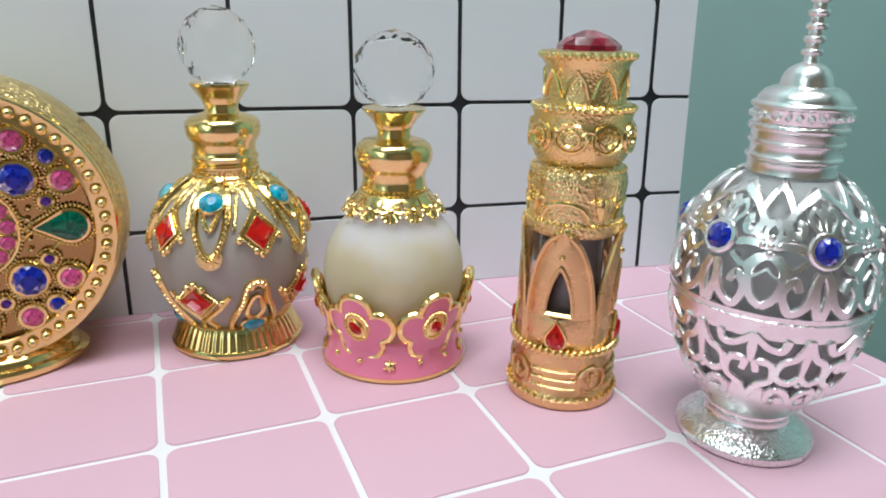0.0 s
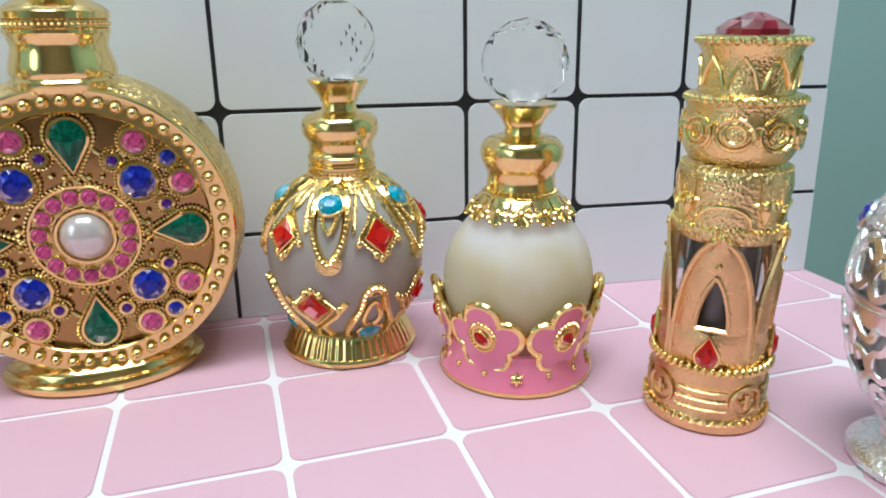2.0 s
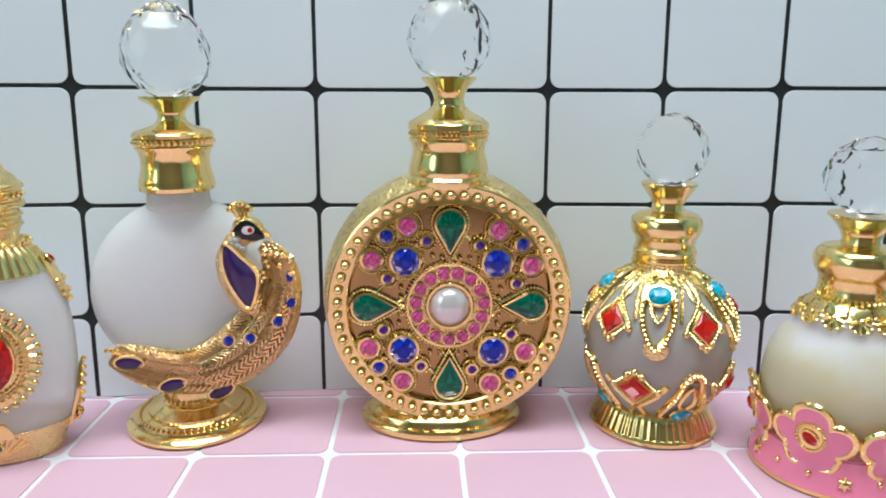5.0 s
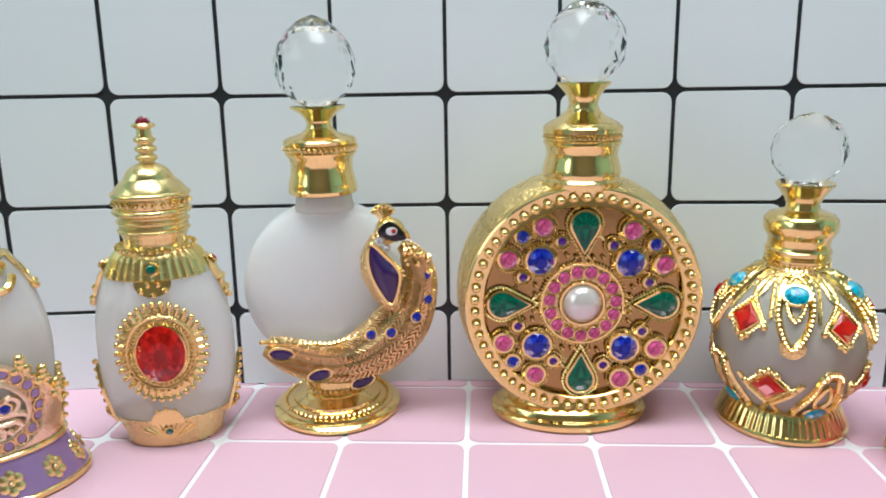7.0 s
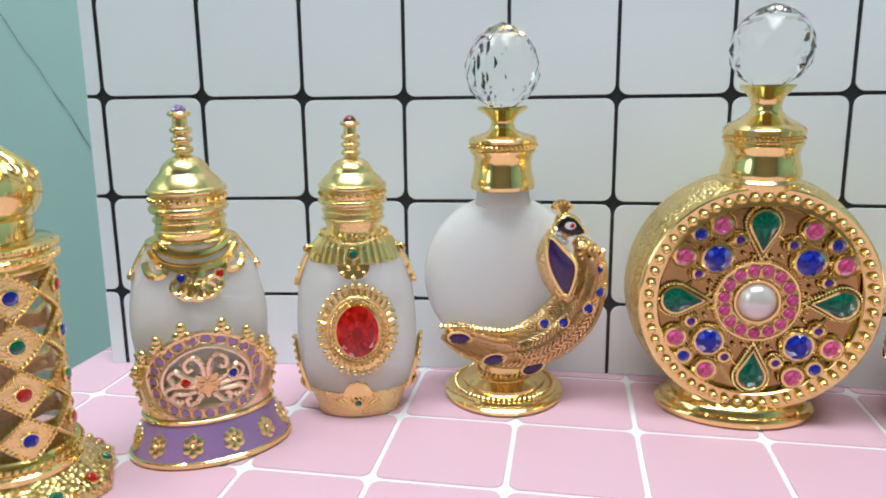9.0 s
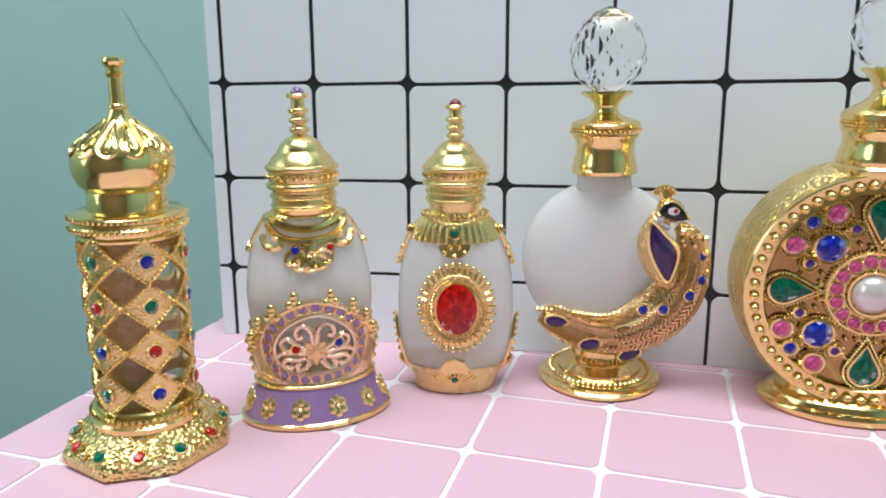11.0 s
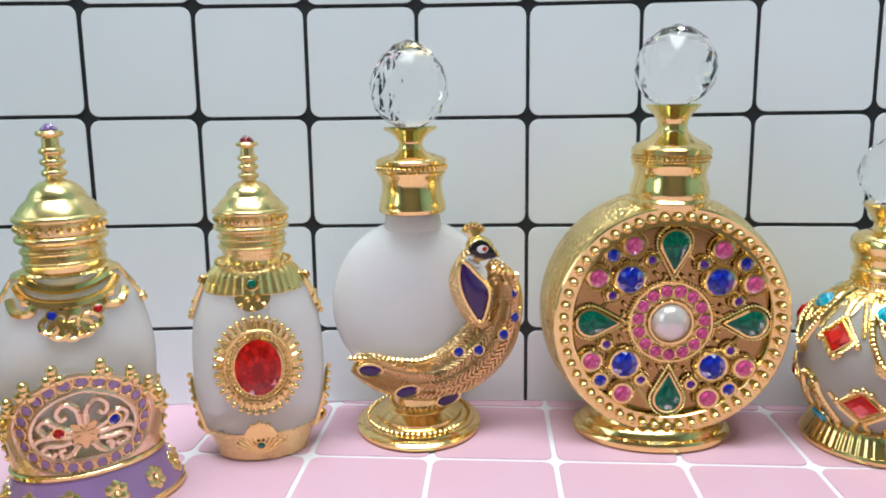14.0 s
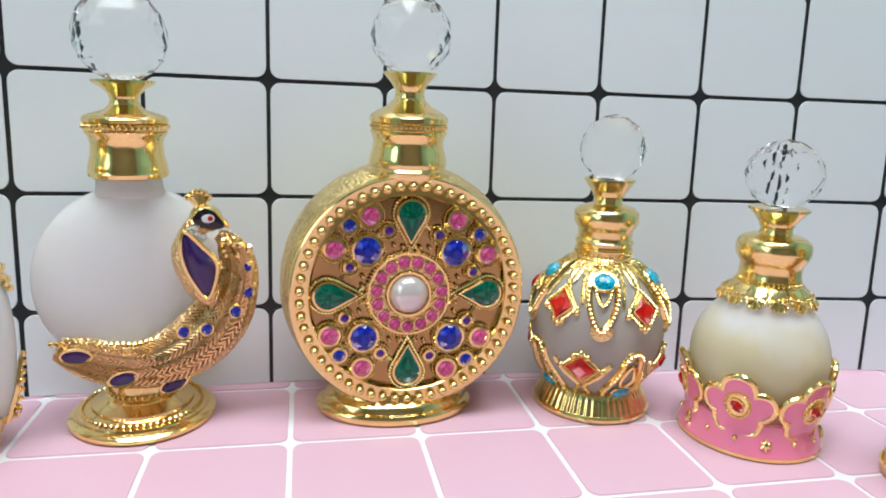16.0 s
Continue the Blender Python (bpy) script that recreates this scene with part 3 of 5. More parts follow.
# ---------- peacock bottle ----------
def peacock_bottle():
    t = thing("perfume_bottle", "frosted flat round perfume bottle held by a gold peacock", "perfume bottle", pose(-0.0014, -0.0140, 0, 0, 0, 12), GROUP, 0.98, 1.0, 1.0)
    part("base", lathe([(20.2, 0), (20.9, 0.8), (20.9, 1.8), (20.0, 2.6), (18.8, 3.0), (18.6, 3.6), (16.2, 4.2), (14.6, 4.6), (14.4, 5.6), (11.6, 6.2), (10.2, 7.2), (10.4, 8.4), (9.0, 9.2), (8.4, 11.5), (8.6, 13.5)]), GOLD, t, "stepped gold foot")
    ring = round_map(17.0, 17.0)
    part("beading", bead_string(ring, round_path(17.0, 60, 4.3), 0.62), GOLD, t)
    ring = round_map(9.6, 9.6)
    part("beading", bead_string(ring, round_path(9.6, 34, 9.3), 0.6), GOLD, t)
    # flat round flask with a neck
    L = lifted(3.0, 125)
    cz, R = 42.0, 27.0
    bm = bmesh.new()
    bmesh.ops.create_uvsphere(bm, u_segments=64, v_segments=40, radius=1.0)
    for v in bm.verts:
        s = abs(v.co.y)
        k = (1 - s ** 3.2) ** (1 / 3.2) / max(math.sqrt(1 - s * s), 1e-4) if s < 0.999 else 0
        v.co = Vector((v.co.x * k * R, v.co.y * 10.0 + 2.2, v.co.z * k * R + cz)) * MM
    part("flask", bm, FROST, t, "flat round frosted glass flask")
    part("neck", lathe([(9.0, 66.6), (9.3, 67.2), (8.9, 68.6), (8.7, 70.5), (8.6, 72.8)]), FROST, t, "frosted glass neck")
    prof = [(9.6, 70.2), (10.5, 70.7), (10.8, 71.8), (10.5, 72.4), (10.6, 73.0), (10.2, 74.6), (9.6, 77.0), (9.5, 79.6), (10.0, 81.8), (10.8, 82.6), (10.9, 83.2), (10.6, 83.4), (10.6, 85.4), (11.2, 85.8), (11.3, 86.8), (10.6, 87.6), (8.6, 88.3), (5.4, 89.2), (4.1, 90.4), (3.7, 91.8), (4.2, 93.3), (5.6, 94.8), (7.6, 96.0), (8.3, 96.5), (8.3, 97.2), (6.0, 96.9)]
    part("cap", lathe(lift(prof, L)), GOLD, t, "polished gold waisted cap")
    r2 = round_map(10.9, 10.9)
    part("beading", bead_string(r2, round_path(10.9, 44, L(84.5)), 0.85), GOLD, t)
    crystal_ball(t, 12.3, L(108.6), 0.96, 2.8, 14, 9)
    # the flask stands a little askew in its mount
    for ob in t.children:
        if ob.name.split(".")[0] in ("flask", "neck", "cap", "stopper", "beading"):
            ob.matrix_local = Matrix.Rotation(radians(-0.4), 4, "Y")
    # the bird, curled round the front of the flask
    at = flat_map(2.4, 3.0, 0)
    spine = [(-23.4, 26.2, 3.2), (-18.8, 24.0, 5.2), (-11.0, 20.6, 6.4), (-3.0, 19.0, 7.0), (5.5, 20.5, 8.2), (13.5, 25.0, 9.2), (20.0, 31.8, 9.0), (24.0, 40.0, 7.2), (25.0, 47.5, 5.6), (22.6, 53.5, 3.6), (19.8, 56.0, 1.6)]
    fine = smooth_path(spine, 6)
    body = tube([at(a, b, 11.5 + 0.14 * (r - 4)) for a, b, r in fine], [r * MM for a, b, r in fine], False, 20)
    mid = at(0, 0, 11.5).y
    for v in body.verts:
        v.co.y = mid + (v.co.y - mid) * 0.62
    part("body", body, COPPERY, t, "gold peacock body and tail with feather relief")
    face = lambda a, b, o=0.0: at(a, b, 15.5 + o)
    # feather ribs along the tail
    ribs = []
    for s in (-0.62, -0.25, 0.15, 0.52):
        line = []
        for k in range(len(fine) - 6):
            a, b, r = fine[k]
            da, db = fine[k + 1][0] - a, fine[k + 1][1] - b
            d = math.hypot(da, db) or 1
            depth = 0.62 * r * math.sqrt(1 - s * s) + 0.14 * (r - 4) - 4.0
            line.append(face(a - db / d * r * s, b + da / d * r * s, depth + 0.1))
        ribs.append(tube(line, 0.42 * MM, False, 5))
    part("feather_rib", join(*ribs), SATIN, t)
    barbs = []
    for k in range(3, len(fine) - 5):
        a, b, r = fine[k]
        da, db = fine[k + 1][0] - a, fine[k + 1][1] - b
        d = math.hypot(da, db) or 1
        for s in (-0.44, -0.05, 0.34, 0.72):
            pts = []
            for u, along in ((-0.17, -1.5), (0.0, 0.5), (0.17, -1.5)):
                w = s + u
                depth = 0.62 * r * math.sqrt(max(0.05, 1 - w * w)) + 0.14 * (r - 4) - 4.0
                pts.append(face(a - db / d * r * w + da / d * along, b + da / d * r * w + db / d * along, depth + 0.05))
            barbs.append(tube(pts, 0.42 * MM, False, 4))
    tagged(part("barb", join(*barbs), SATIN, t), kind="stuff")
    part("tail_edge", bead_string(lambda a, b, o=0.0: at(a, b, 13.0), spaced([(-24.5, 28.0), (-18, 27.6), (-10, 26.4), (-3, 25.6), (4, 27.4), (9, 31.0)], 1.5), 0.95), GOLD, t)
    # rose scales on the rump
    random.seed(4)
    rump = bmesh.new()
    for k in range(34):
        a, b = random.uniform(17.5, 29.0), random.uniform(38.0, 55.0)
        if (a - 17) * 0.6 + (55 - b) * 0.2 < 1.2 or a > 31.5 - abs(b - 44) * 0.35:
            continue
        bmesh.ops.create_icosphere(rump, subdivisions=1, radius=random.uniform(1.0, 1.7) * MM, matrix=Matrix.Translation(at(a, b, 14.6)) @ Matrix.Rotation(k, 4, "Y") @ Matrix.Diagonal((1, 0.7, 0.75, 1)))
    tagged(part("rump_scale", rump, GOLD, t), kind="stuff")
    # neck, breast plate, head, beak, crest
    nk = smooth_path([(18.0, 37.0, 3.0), (14.6, 43.0, 4.8), (11.4, 51.0, 4.6), (12.6, 57.0, 3.4), (15.6, 60.5, 3.2)], 6)
    neck = tube([at(a, b, 14.2) for a, b, r in nk], [r * MM for a, b, r in nk], False, 16)
    part("peacock_neck", neck, COPPERY, t, "feathered gold bird neck")
    shield = smooth_path([(10.4, 58.6), (14.4, 54.8), (18.4, 50.0), (18.2, 44.8), (15.9, 39.6), (12.6, 43.6), (10.0, 49.2), (9.2, 54.6)], 6, True)
    part("breast", plate(at, shield, 18.0, 19.6, (13.6, 49.8), 0, 6, 2.4), ENAMELPURPLE, t, "purple enamel breast")
    part("breast_rim", wire(at, shield, 0.75, 19.7, True), GOLD, t)
    bm = bmesh.new()
    bmesh.ops.create_uvsphere(bm, u_segments=20, v_segments=14, radius=1)
    bm.transform(Matrix.Translation(at(16.6, 61.4, 14.4)) @ Matrix.Rotation(radians(18), 4, "Y") @ Matrix.Diagonal((4.6 * MM, 3.8 * MM, 3.9 * MM, 1)))
    part("head", bm, GOLD, t)
    part("beak", tube([at(19.6, 60.6, 14.6), at(21.4, 59.7, 14.6), at(22.8, 58.4, 14.4)], [1.7 * MM, 1.2 * MM, 0.25 * MM], False, 10), GOLD, t)
    eye = smooth_path([(12.6, 61.8), (15.4, 64.4), (18.4, 63.6), (21.2, 59.6), (18.0, 58.8), (14.6, 59.8)], 5, True)
    part("eye_mask", plate(at, eye, 16.6, 18.3, (16.8, 61.6), 0, 3, 0.4), BLACK, t, "black enamel eye mask")
    part("eye_white", plate(at, circle(1.75, 16, 16.7, 61.9, 1.2), 18.0, 18.95, None, 0, 2, 0.1), WHITEENAMEL, t)
    put("gem", round_gem(RED, 0.75), t, frame_on(at, 17.3, 62.0, 18.95), "tiny red eye")
    for a, b in ((11.8, 58.0), (13.6, 57.4), (15.2, 56.6), (13.0, 59.2)):
        set_gem(t, at, a, b, DIAMOND, 0.95, 18.0, 0.25, SILVER)
    fans = [(14.6 + 3.6 * math.sin(radians(u)), 64.6 + 4.2 * math.cos(radians(u))) for u in (-52, -31, -10, 10, 31, 52)]
    crest = [tube([at(14.8, 64.2, 14.4), at((14.8 + a) / 2, (64.2 + b) / 2, 14.4), at(a, b, 14.4)], [0.8 * MM, 0.6 * MM, 0.5 * MM], False, 6) for a, b in fans]
    knobs = bead_string(lambda a, b, o=0.0: at(a, b, 14.6), fans, 1.05)
    part("crest", join(*crest, knobs), GOLD, t, "fan crest")
    for a, b, d in ((9.2, 29.6, 17.2), (15.4, 30.2, 18.2), (23.6, 34.4, 17.4), (27.4, 39.2, 15.6), (27.2, 46.6, 14.6)):
        set_gem(t, at, a, b, BLUE, 1.75, d, 0.4)
    for a, b, d, turn in ((-18.6, 24.6, 15.2, 8), (-7.2, 17.2, 16.0, -10), (6.0, 13.2, 14.6, -20)):
        cut_stone("enamel_spot", t, at, a, b, circle(3.9, 16, 0, 0, 2.0), 0.7, ENAMELPURPLE, d, -turn, 0.5, GOLD, 0.0, "dark purple enamel eye spot")
    return t


# ---------- sphere bottle with turquoise and red stones ----------
def sphere_bottle():
    t = thing("perfume_bottle", "round smoky perfume bottle in gold filigree with red and turquoise stones", "perfume bottle", pose(0.1395, -0.0195, 0), GROUP, 0.98, 0.98, 1.0)
    L = lifted(5.2, 95)
    cz, R = L(26.0), 21.9
    def rad(b):
        tall = 20.8 if b > cz else 28.0
        return R * math.sqrt(max(0.05, 1 - ((b - cz) / tall) ** 2))
    prof = [(rad(8.0 + k * 1.0), 8.0 + k * 1.0) for k in range(int(cz + 20.8 * 0.9 - 8.0))]
    part("flask", lathe(prof), FROSTDIM, t, "smoky frosted glass globe")
    part("base", lathe([(18.6, 0), (19.3, 0.6), (19.4, 1.6), (18.8, 2.3)], 96), GOLD, t, "gold foot rim")
    part("fluted_foot", lathe([(18.7, 2.3), (18.3, 3.2), (17.2, 5.6), (16.0, 7.8), (15.2, 8.4), (12.0, 8.8)], 432, 1, 1, 54, 0.008), GOLD, t, "fluted gold foot")
    up = [(9.2, 44.6), (9.3, 46.2), (8.8, 46.8), (8.8, 48.4), (9.2, 48.8), (9.2, 49.6), (8.6, 50.0), (8.7, 50.6), (9.2, 51.2), (9.2, 52.6), (8.7, 53.2), (8.6, 54.0), (8.6, 56.4), (8.9, 57.2), (9.5, 58.2), (10.1, 59.6), (10.3, 61.8), (10.0, 63.8), (9.0, 65.2), (6.4, 66.4), (4.9, 66.8), (4.6, 67.4), (4.5, 69.4), (5.0, 69.8), (5.0, 70.6), (6.3, 72.9), (7.6, 75.2), (8.0, 75.8), (8.0, 76.6), (6, 76.3)]
    N = lambda z: 48.4 + (z - 44.6) * 0.81
    part("cap", lathe(lift(up, N)), GOLD, t, "polished gold vase-shaped cap")
    part("shoulder", lathe([(rad(46.6) + 0.1, 46.6), (rad(46.9) + 0.6, 46.9), (rad(47.8) + 0.4, 47.8), (9.8, 48.8), (9.2, 49.2)], 72, 1, 1, 15, 0.03), CAST, t, "cast gold shoulder")
    part("beading", bead_string(round_map(8.9, 8.9), round_path(8.9, 40, N(47.6)), 0.55), GOLD, t)
    crystal_ball(t, 10.3, 83.4, 0.97, 0.6, 12, 8, True)
    H = lambda z: min(37.2 + (L(z) - L(32.0)) * (1.15 if z > 32 else 1.0), 48.8)
    U = lambda z: min(31.7 + (L(z) - 31.7) * 1.5, 48.6)
    for k in range(5):
        at = round_map(rad, R, -21 + 72 * k)
        b = U(37.2)
        # loop with a turquoise stone
        loop = smooth_path([(0, U(41.4)), (5.2, U(41.0)), (5.4, U(36.0)), (3.4, U(31.0)), (0, U(27.4)), (-3.4, U(31.0)), (-5.4, U(36.0)), (-5.2, U(41.0))], 5, True)
        part("filigree", join(wire(at, loop, 1.05, 0.4, True), bead_string(at, spaced(loop, 1.25, True), 0.62, 1.25)), GOLD, t)
        inner = smooth_path([(0, U(32.8)), (4.0, U(38.4)), (0, U(41.6)), (-4.0, U(38.4))], 5, True)
        part("filigree", join(wire(at, inner, 0.8, 0.6, True), bead_string(at, spaced(inner, 1.05, True), 0.5, 1.3)), GOLD, t)
        cut_stone("gem", t, at, 0, b, circle(3.6, 12, 0, 0, 3.2), 1.8, AQUA, 0.9, 0, 0.6, GOLD, 0, "turquoise cabochon")
        part("shell", plate(at, [(-3.4, U(28.6)), (3.4, U(28.6))] + arc(0, U(28.0), 3.4, 0, -180, 11), 0.1, 0.9, (0, U(28.0)), 0, 3), CAST, t)
        part("leaf", plate(at, smooth_path([(0, U(42.2)), (2.2, U(43.0)), (0.4, U(46.2)), (-1.8, U(43.0))], 4, True), 0.1, 0.8, None, 0, 2, 0.4), GOLD, t)
        at = round_map(rad, R, -21 + 36 + 72 * k)
        diamond = [(0, 4.5), (4.1, 0), (0, -4.5), (-4.1, 0)]
        c = (0, H(32.0))
        part("setting", join(plate(at, [(c[0] + a * 1.42, c[1] + b2 * 1.4) for a, b2 in diamond], 0.1, 0.8, c, 0, 3),
                             bead_string(at, spaced([(c[0] + a * 1.42, c[1] + b2 * 1.38) for a, b2 in diamond], 1.05, True), 0.5, 0.9)), GOLD, t)
        cut_stone("gem", t, at, c[0], c[1], diamond, 1.9, RED, 0.7, 0, 0.35, GOLD, 0, "red square-cut stone")
        bead_row(t, at, [(0, H(26.0)), (-1.5, H(27.2)), (1.5, H(27.2)), (-5.8, H(30.5)), (5.8, H(30.5))], GOLD, 1.1, 0.6)
        leafs = []
        for s in (-1, 1):
            leafs.append(plate(at, smooth_path([(s * 0.3, H(45.6)), (s * 3.0, H(42.4)), (s * 2.4, H(38.8)), (s * 0.4, H(37.6))], 4, True), 0.2, 0.9, None, 0, 2, 0.5))
            leafs.append(wire(at, [(s * 1.2, H(44.0)), (s * 5.6, H(38.0)), (s * 7.0, H(33.0))], 0.6, 0.5))
        part("leaf", join(*leafs), CAST, t)
    for k in range(4):
        at = round_map(rad, R, -35 + 90 * k)
        diamond = [(0, 4.2), (4.6, 0), (0, -4.2), (-4.6, 0)]
        c = (0, L(12.6) + 1.4)
        part("setting", join(plate(at, [(a * 1.4, c[1] + b2 * 1.4) for a, b2 in diamond], 0.1, 0.8, c, 0, 3),
                             bead_string(at, spaced([(a * 1.33, c[1] + b2 * 1.33) for a, b2 in diamond], 1.05, True), 0.5, 0.9)), GOLD, t)
        cut_stone("gem", t, at, 0, c[1], diamond, 1.9, RED, 0.7, 0, 0.35, GOLD, 0, "red square-cut stone")
        bead_row(t, at, [(0, L(19.4)), (-2.2, L(18.2)), (2.2, L(18.2)), (-7.2, L(13.6)), (7.2, L(13.6))], GOLD, 1.15, 0.6)
        legs = []
        for s in (-1, 1):
            legs.append(wire(at, [(s * 1.0, L(7.4)), (s * 6.4, L(11.6)), (s * 9.6, L(15.8))], 0.9, 0.3))
            legs.append(wire(at, [(s * 0.6, L(7.6)), (s * 3.4, L(3.2))], 0.9, 0.3))
        part("filigree", join(*legs), CAST, t)
        at = round_map(rad, R, 10 + 90 * k)
        loop = smooth_path([(0, L(19.6)), (2.6, L(18.2)), (4.0, L(13.0)), (8.2, L(5.0)), (6.0, L(2.6)), (0, L(3.0)), (-6.0, L(2.6)), (-8.2, L(5.0)), (-4.0, L(13.0)), (-2.6, L(18.2))], 4, True)
        part("filigree", join(wire(at, loop, 1.1, 0.4, True), bead_string(at, spaced(loop, 1.3, True), 0.6, 1.35)), GOLD, t)
        inner = smooth_path([(0, L(15.4)), (2.8, L(9.6)), (0, L(7.0)), (-2.8, L(9.6))], 4, True)
        part("filigree", wire(at, inner, 0.75, 0.5, True), GOLD, t)
        part("shell", plate(at, [(-3.2, L(17.6))] + arc(0, L(17.4), 3.2, 180, 0, 11) + [(3.2, L(17.6))], 0.2, 1.1, (0, L(17.4)), 0.35, 2), CAST, t)
        cut_stone("gem", t, at, 0, L(5.0), circle(3.5, 12, 0, 0, 2.5), 1.6, AQUA, 0.7, 0, 0.5, GOLD, 0, "turquoise cabochon")
    return t


# ---------- egg bottle in a pink enamel crown ----------
def crown_bottle():
    t = thing("perfume_bottle", "frosted egg perfume bottle in a pink enamel petal crown", "perfume bottle", pose(0.1800, -0.0463, 0), GROUP, 0.95, 0.95, 1.0)
    L = lifted(6.5, 90)
    glass = [(9.4, 43.5), (10.3, 41.5), (12.9, 37.8), (16.2, 33.8), (18.6, 29.4), (20.0, 24.6), (20.4, 20.0), (20.0, 15.5), (18.4, 9.5), (15.0, 2.5), (10.0, -1.5)]
    sm = [(p[0], p[1]) for p in smooth_path(glass, 4)]
    part("flask", lathe(lift(sm, L)), FROSTOIL, t, "frosted glass egg, half full of pale oil")
    up = [(9.7, 42.6), (9.6, 44.2), (8.9, 44.8), (8.9, 46.2), (9.2, 46.8), (9.1, 47.6), (9.0, 48.0), (8.9, 48.8), (8.9, 51.4), (9.2, 52.2), (9.8, 53.2), (10.5, 55.0), (10.9, 57.2), (10.7, 59.2), (9.9, 60.8), (8.8, 61.8), (6.4, 62.6), (4.9, 63.0), (4.7, 63.6), (4.6, 65.4), (5.1, 65.8), (5.1, 66.6), (6.6, 69.0), (8.3, 71.2), (8.7, 71.6), (8.7, 72.4), (7, 72.1)]
    N = lambda z: 46.0 + (z - 42.6) * 0.80
    part("cap", lathe(lift(up, N)), GOLD, t, "polished gold vase-shaped cap")
    part("beading", bead_string(round_map(9.1, 9.1), round_path(9.1, 40, N(45.5)), 0.55), GOLD, t)
    crystal_ball(t, 11.2, 79.2, 0.86, 0.5, 12, 8, True)
    # scalloped collar of little flowers
    def slope(b):
        return 9.8 + (L(44.4) - b) * 0.8
    for k in range(13):
        at = round_map(slope, 12.0, -22 + 360 * k / 13)
        cb = L(41.6)
        petal = arc(0, cb, 2.7, 20, -200, 15) + [(-2.6, L(44.4)), (2.6, L(44.4))]
        part("collar_flower", join(plate(at, petal, 0.0, 0.6, (0, cb), 0, 3, 0.3), bead_string(at, [(0, cb)], 0.75, 0.9), bead_string(at, arc(0, cb, 2.7, -10, -170, 7), 0.5, 0.5),
                                   *[wire(at, [(0.9 * math.cos(u), cb + 0.9 * math.sin(u)), (2.5 * math.cos(u), cb + 2.5 * math.sin(u))], 0.4, 0.75) for u in [radians(-200 + 220 * j / 6) for j in range(7)]]), GOLD, t)
    part("collar", lathe([(9.6, L(45.0)), (10.2, L(44.7)), (10.4, L(44.0)), (10.0, L(43.4))]), GOLD, t, "gold collar ring")
    # enamel foot
    foot = [(20.9, 0.0), (21.7, 0.5), (21.7, 1.5)]
    part("base", lathe(foot), GOLD, t, "gold foot rim")
    band = [(21.5, 1.5), (21.0, 3.4), (20.2, 6.0), (19.6, 8.4), (19.4, 10.2), (18.4, 10.4), (17.6, 8.0)]
    part("band", lathe(band), ENAMELPINK, t, "pink enamel band")
    brad = lambda b: radius_at(band[:5], b)
    for k in range(15):
        at = round_map(brad, 20.5, -22 + 24 * k)
        if k % 3 == 0:
            star = [(p[0], 5.2 + p[1]) for p in [((2.0 if j % 2 else 0.9) * math.cos(math.pi * j / 6), (2.0 if j % 2 else 0.9) * math.sin(math.pi * j / 6)) for j in range(12)]]
            part("star", plate(at, star, 0.0, 0.5, (0, 5.2), 0, 2, 0.5), GOLD, t, "small gold star flower")
        else:
            bead_row(t, at, [(0, 5.6)], GOLD, 0.85, 0.15)
    def crown(b):
        return 18.7 + max(0.0, b - 8.5) * 0.25
    for k in range(6):
        on = round_map(crown, 21.5, -47 + 60 * k)
        at = lambda a, b, o=0.0: on(a, b - 1.8, o)
        out = arc(3.6, 12.0, 3.6, -95, 20, 8) + arc(6.2, 17.6, 4.2, -79, 119, 12) + arc(0, 22.0, 4.5, -5, 185, 12) + arc(-6.2, 17.6, 4.2, 61, 259, 12) + arc(-3.6, 12.0, 3.6, 160, 275, 8)
        part("petal", plate(at, out, 0.0, 0.9, (0, 17.6), 0, 4, 0.3), ENAMELPINK, t, "pink enamel flower petal")
        part("petal_rim", tube([at(a, b, 0.45) for a, b in out], 0.95 * MM, True, 8), GOLD, t)
        part("petal_back", plate(at, out, -0.7, -0.05, (0, 17.6), 0, 3), GOLD, t)
        cut_stone("gem", t, at, 0, 17.6, circle(1.7, 12, 0, 0, 2.3), 1.4, RED, 1.4, 45, 0.4, GOLD, 0, "small red oval stone")
        halo = circle(3.4, 20, 0, 17.6, 3.9)
        part("halo", join(plate(at, circle(3.9, 20, 0, 17.6, 4.4), 0.8, 1.3, (0, 17.6), 0.4, 2), bead_string(at, spaced(halo, 1.05, True), 0.6, 1.35)), GOLD, t, "gold beaded halo")
    return t


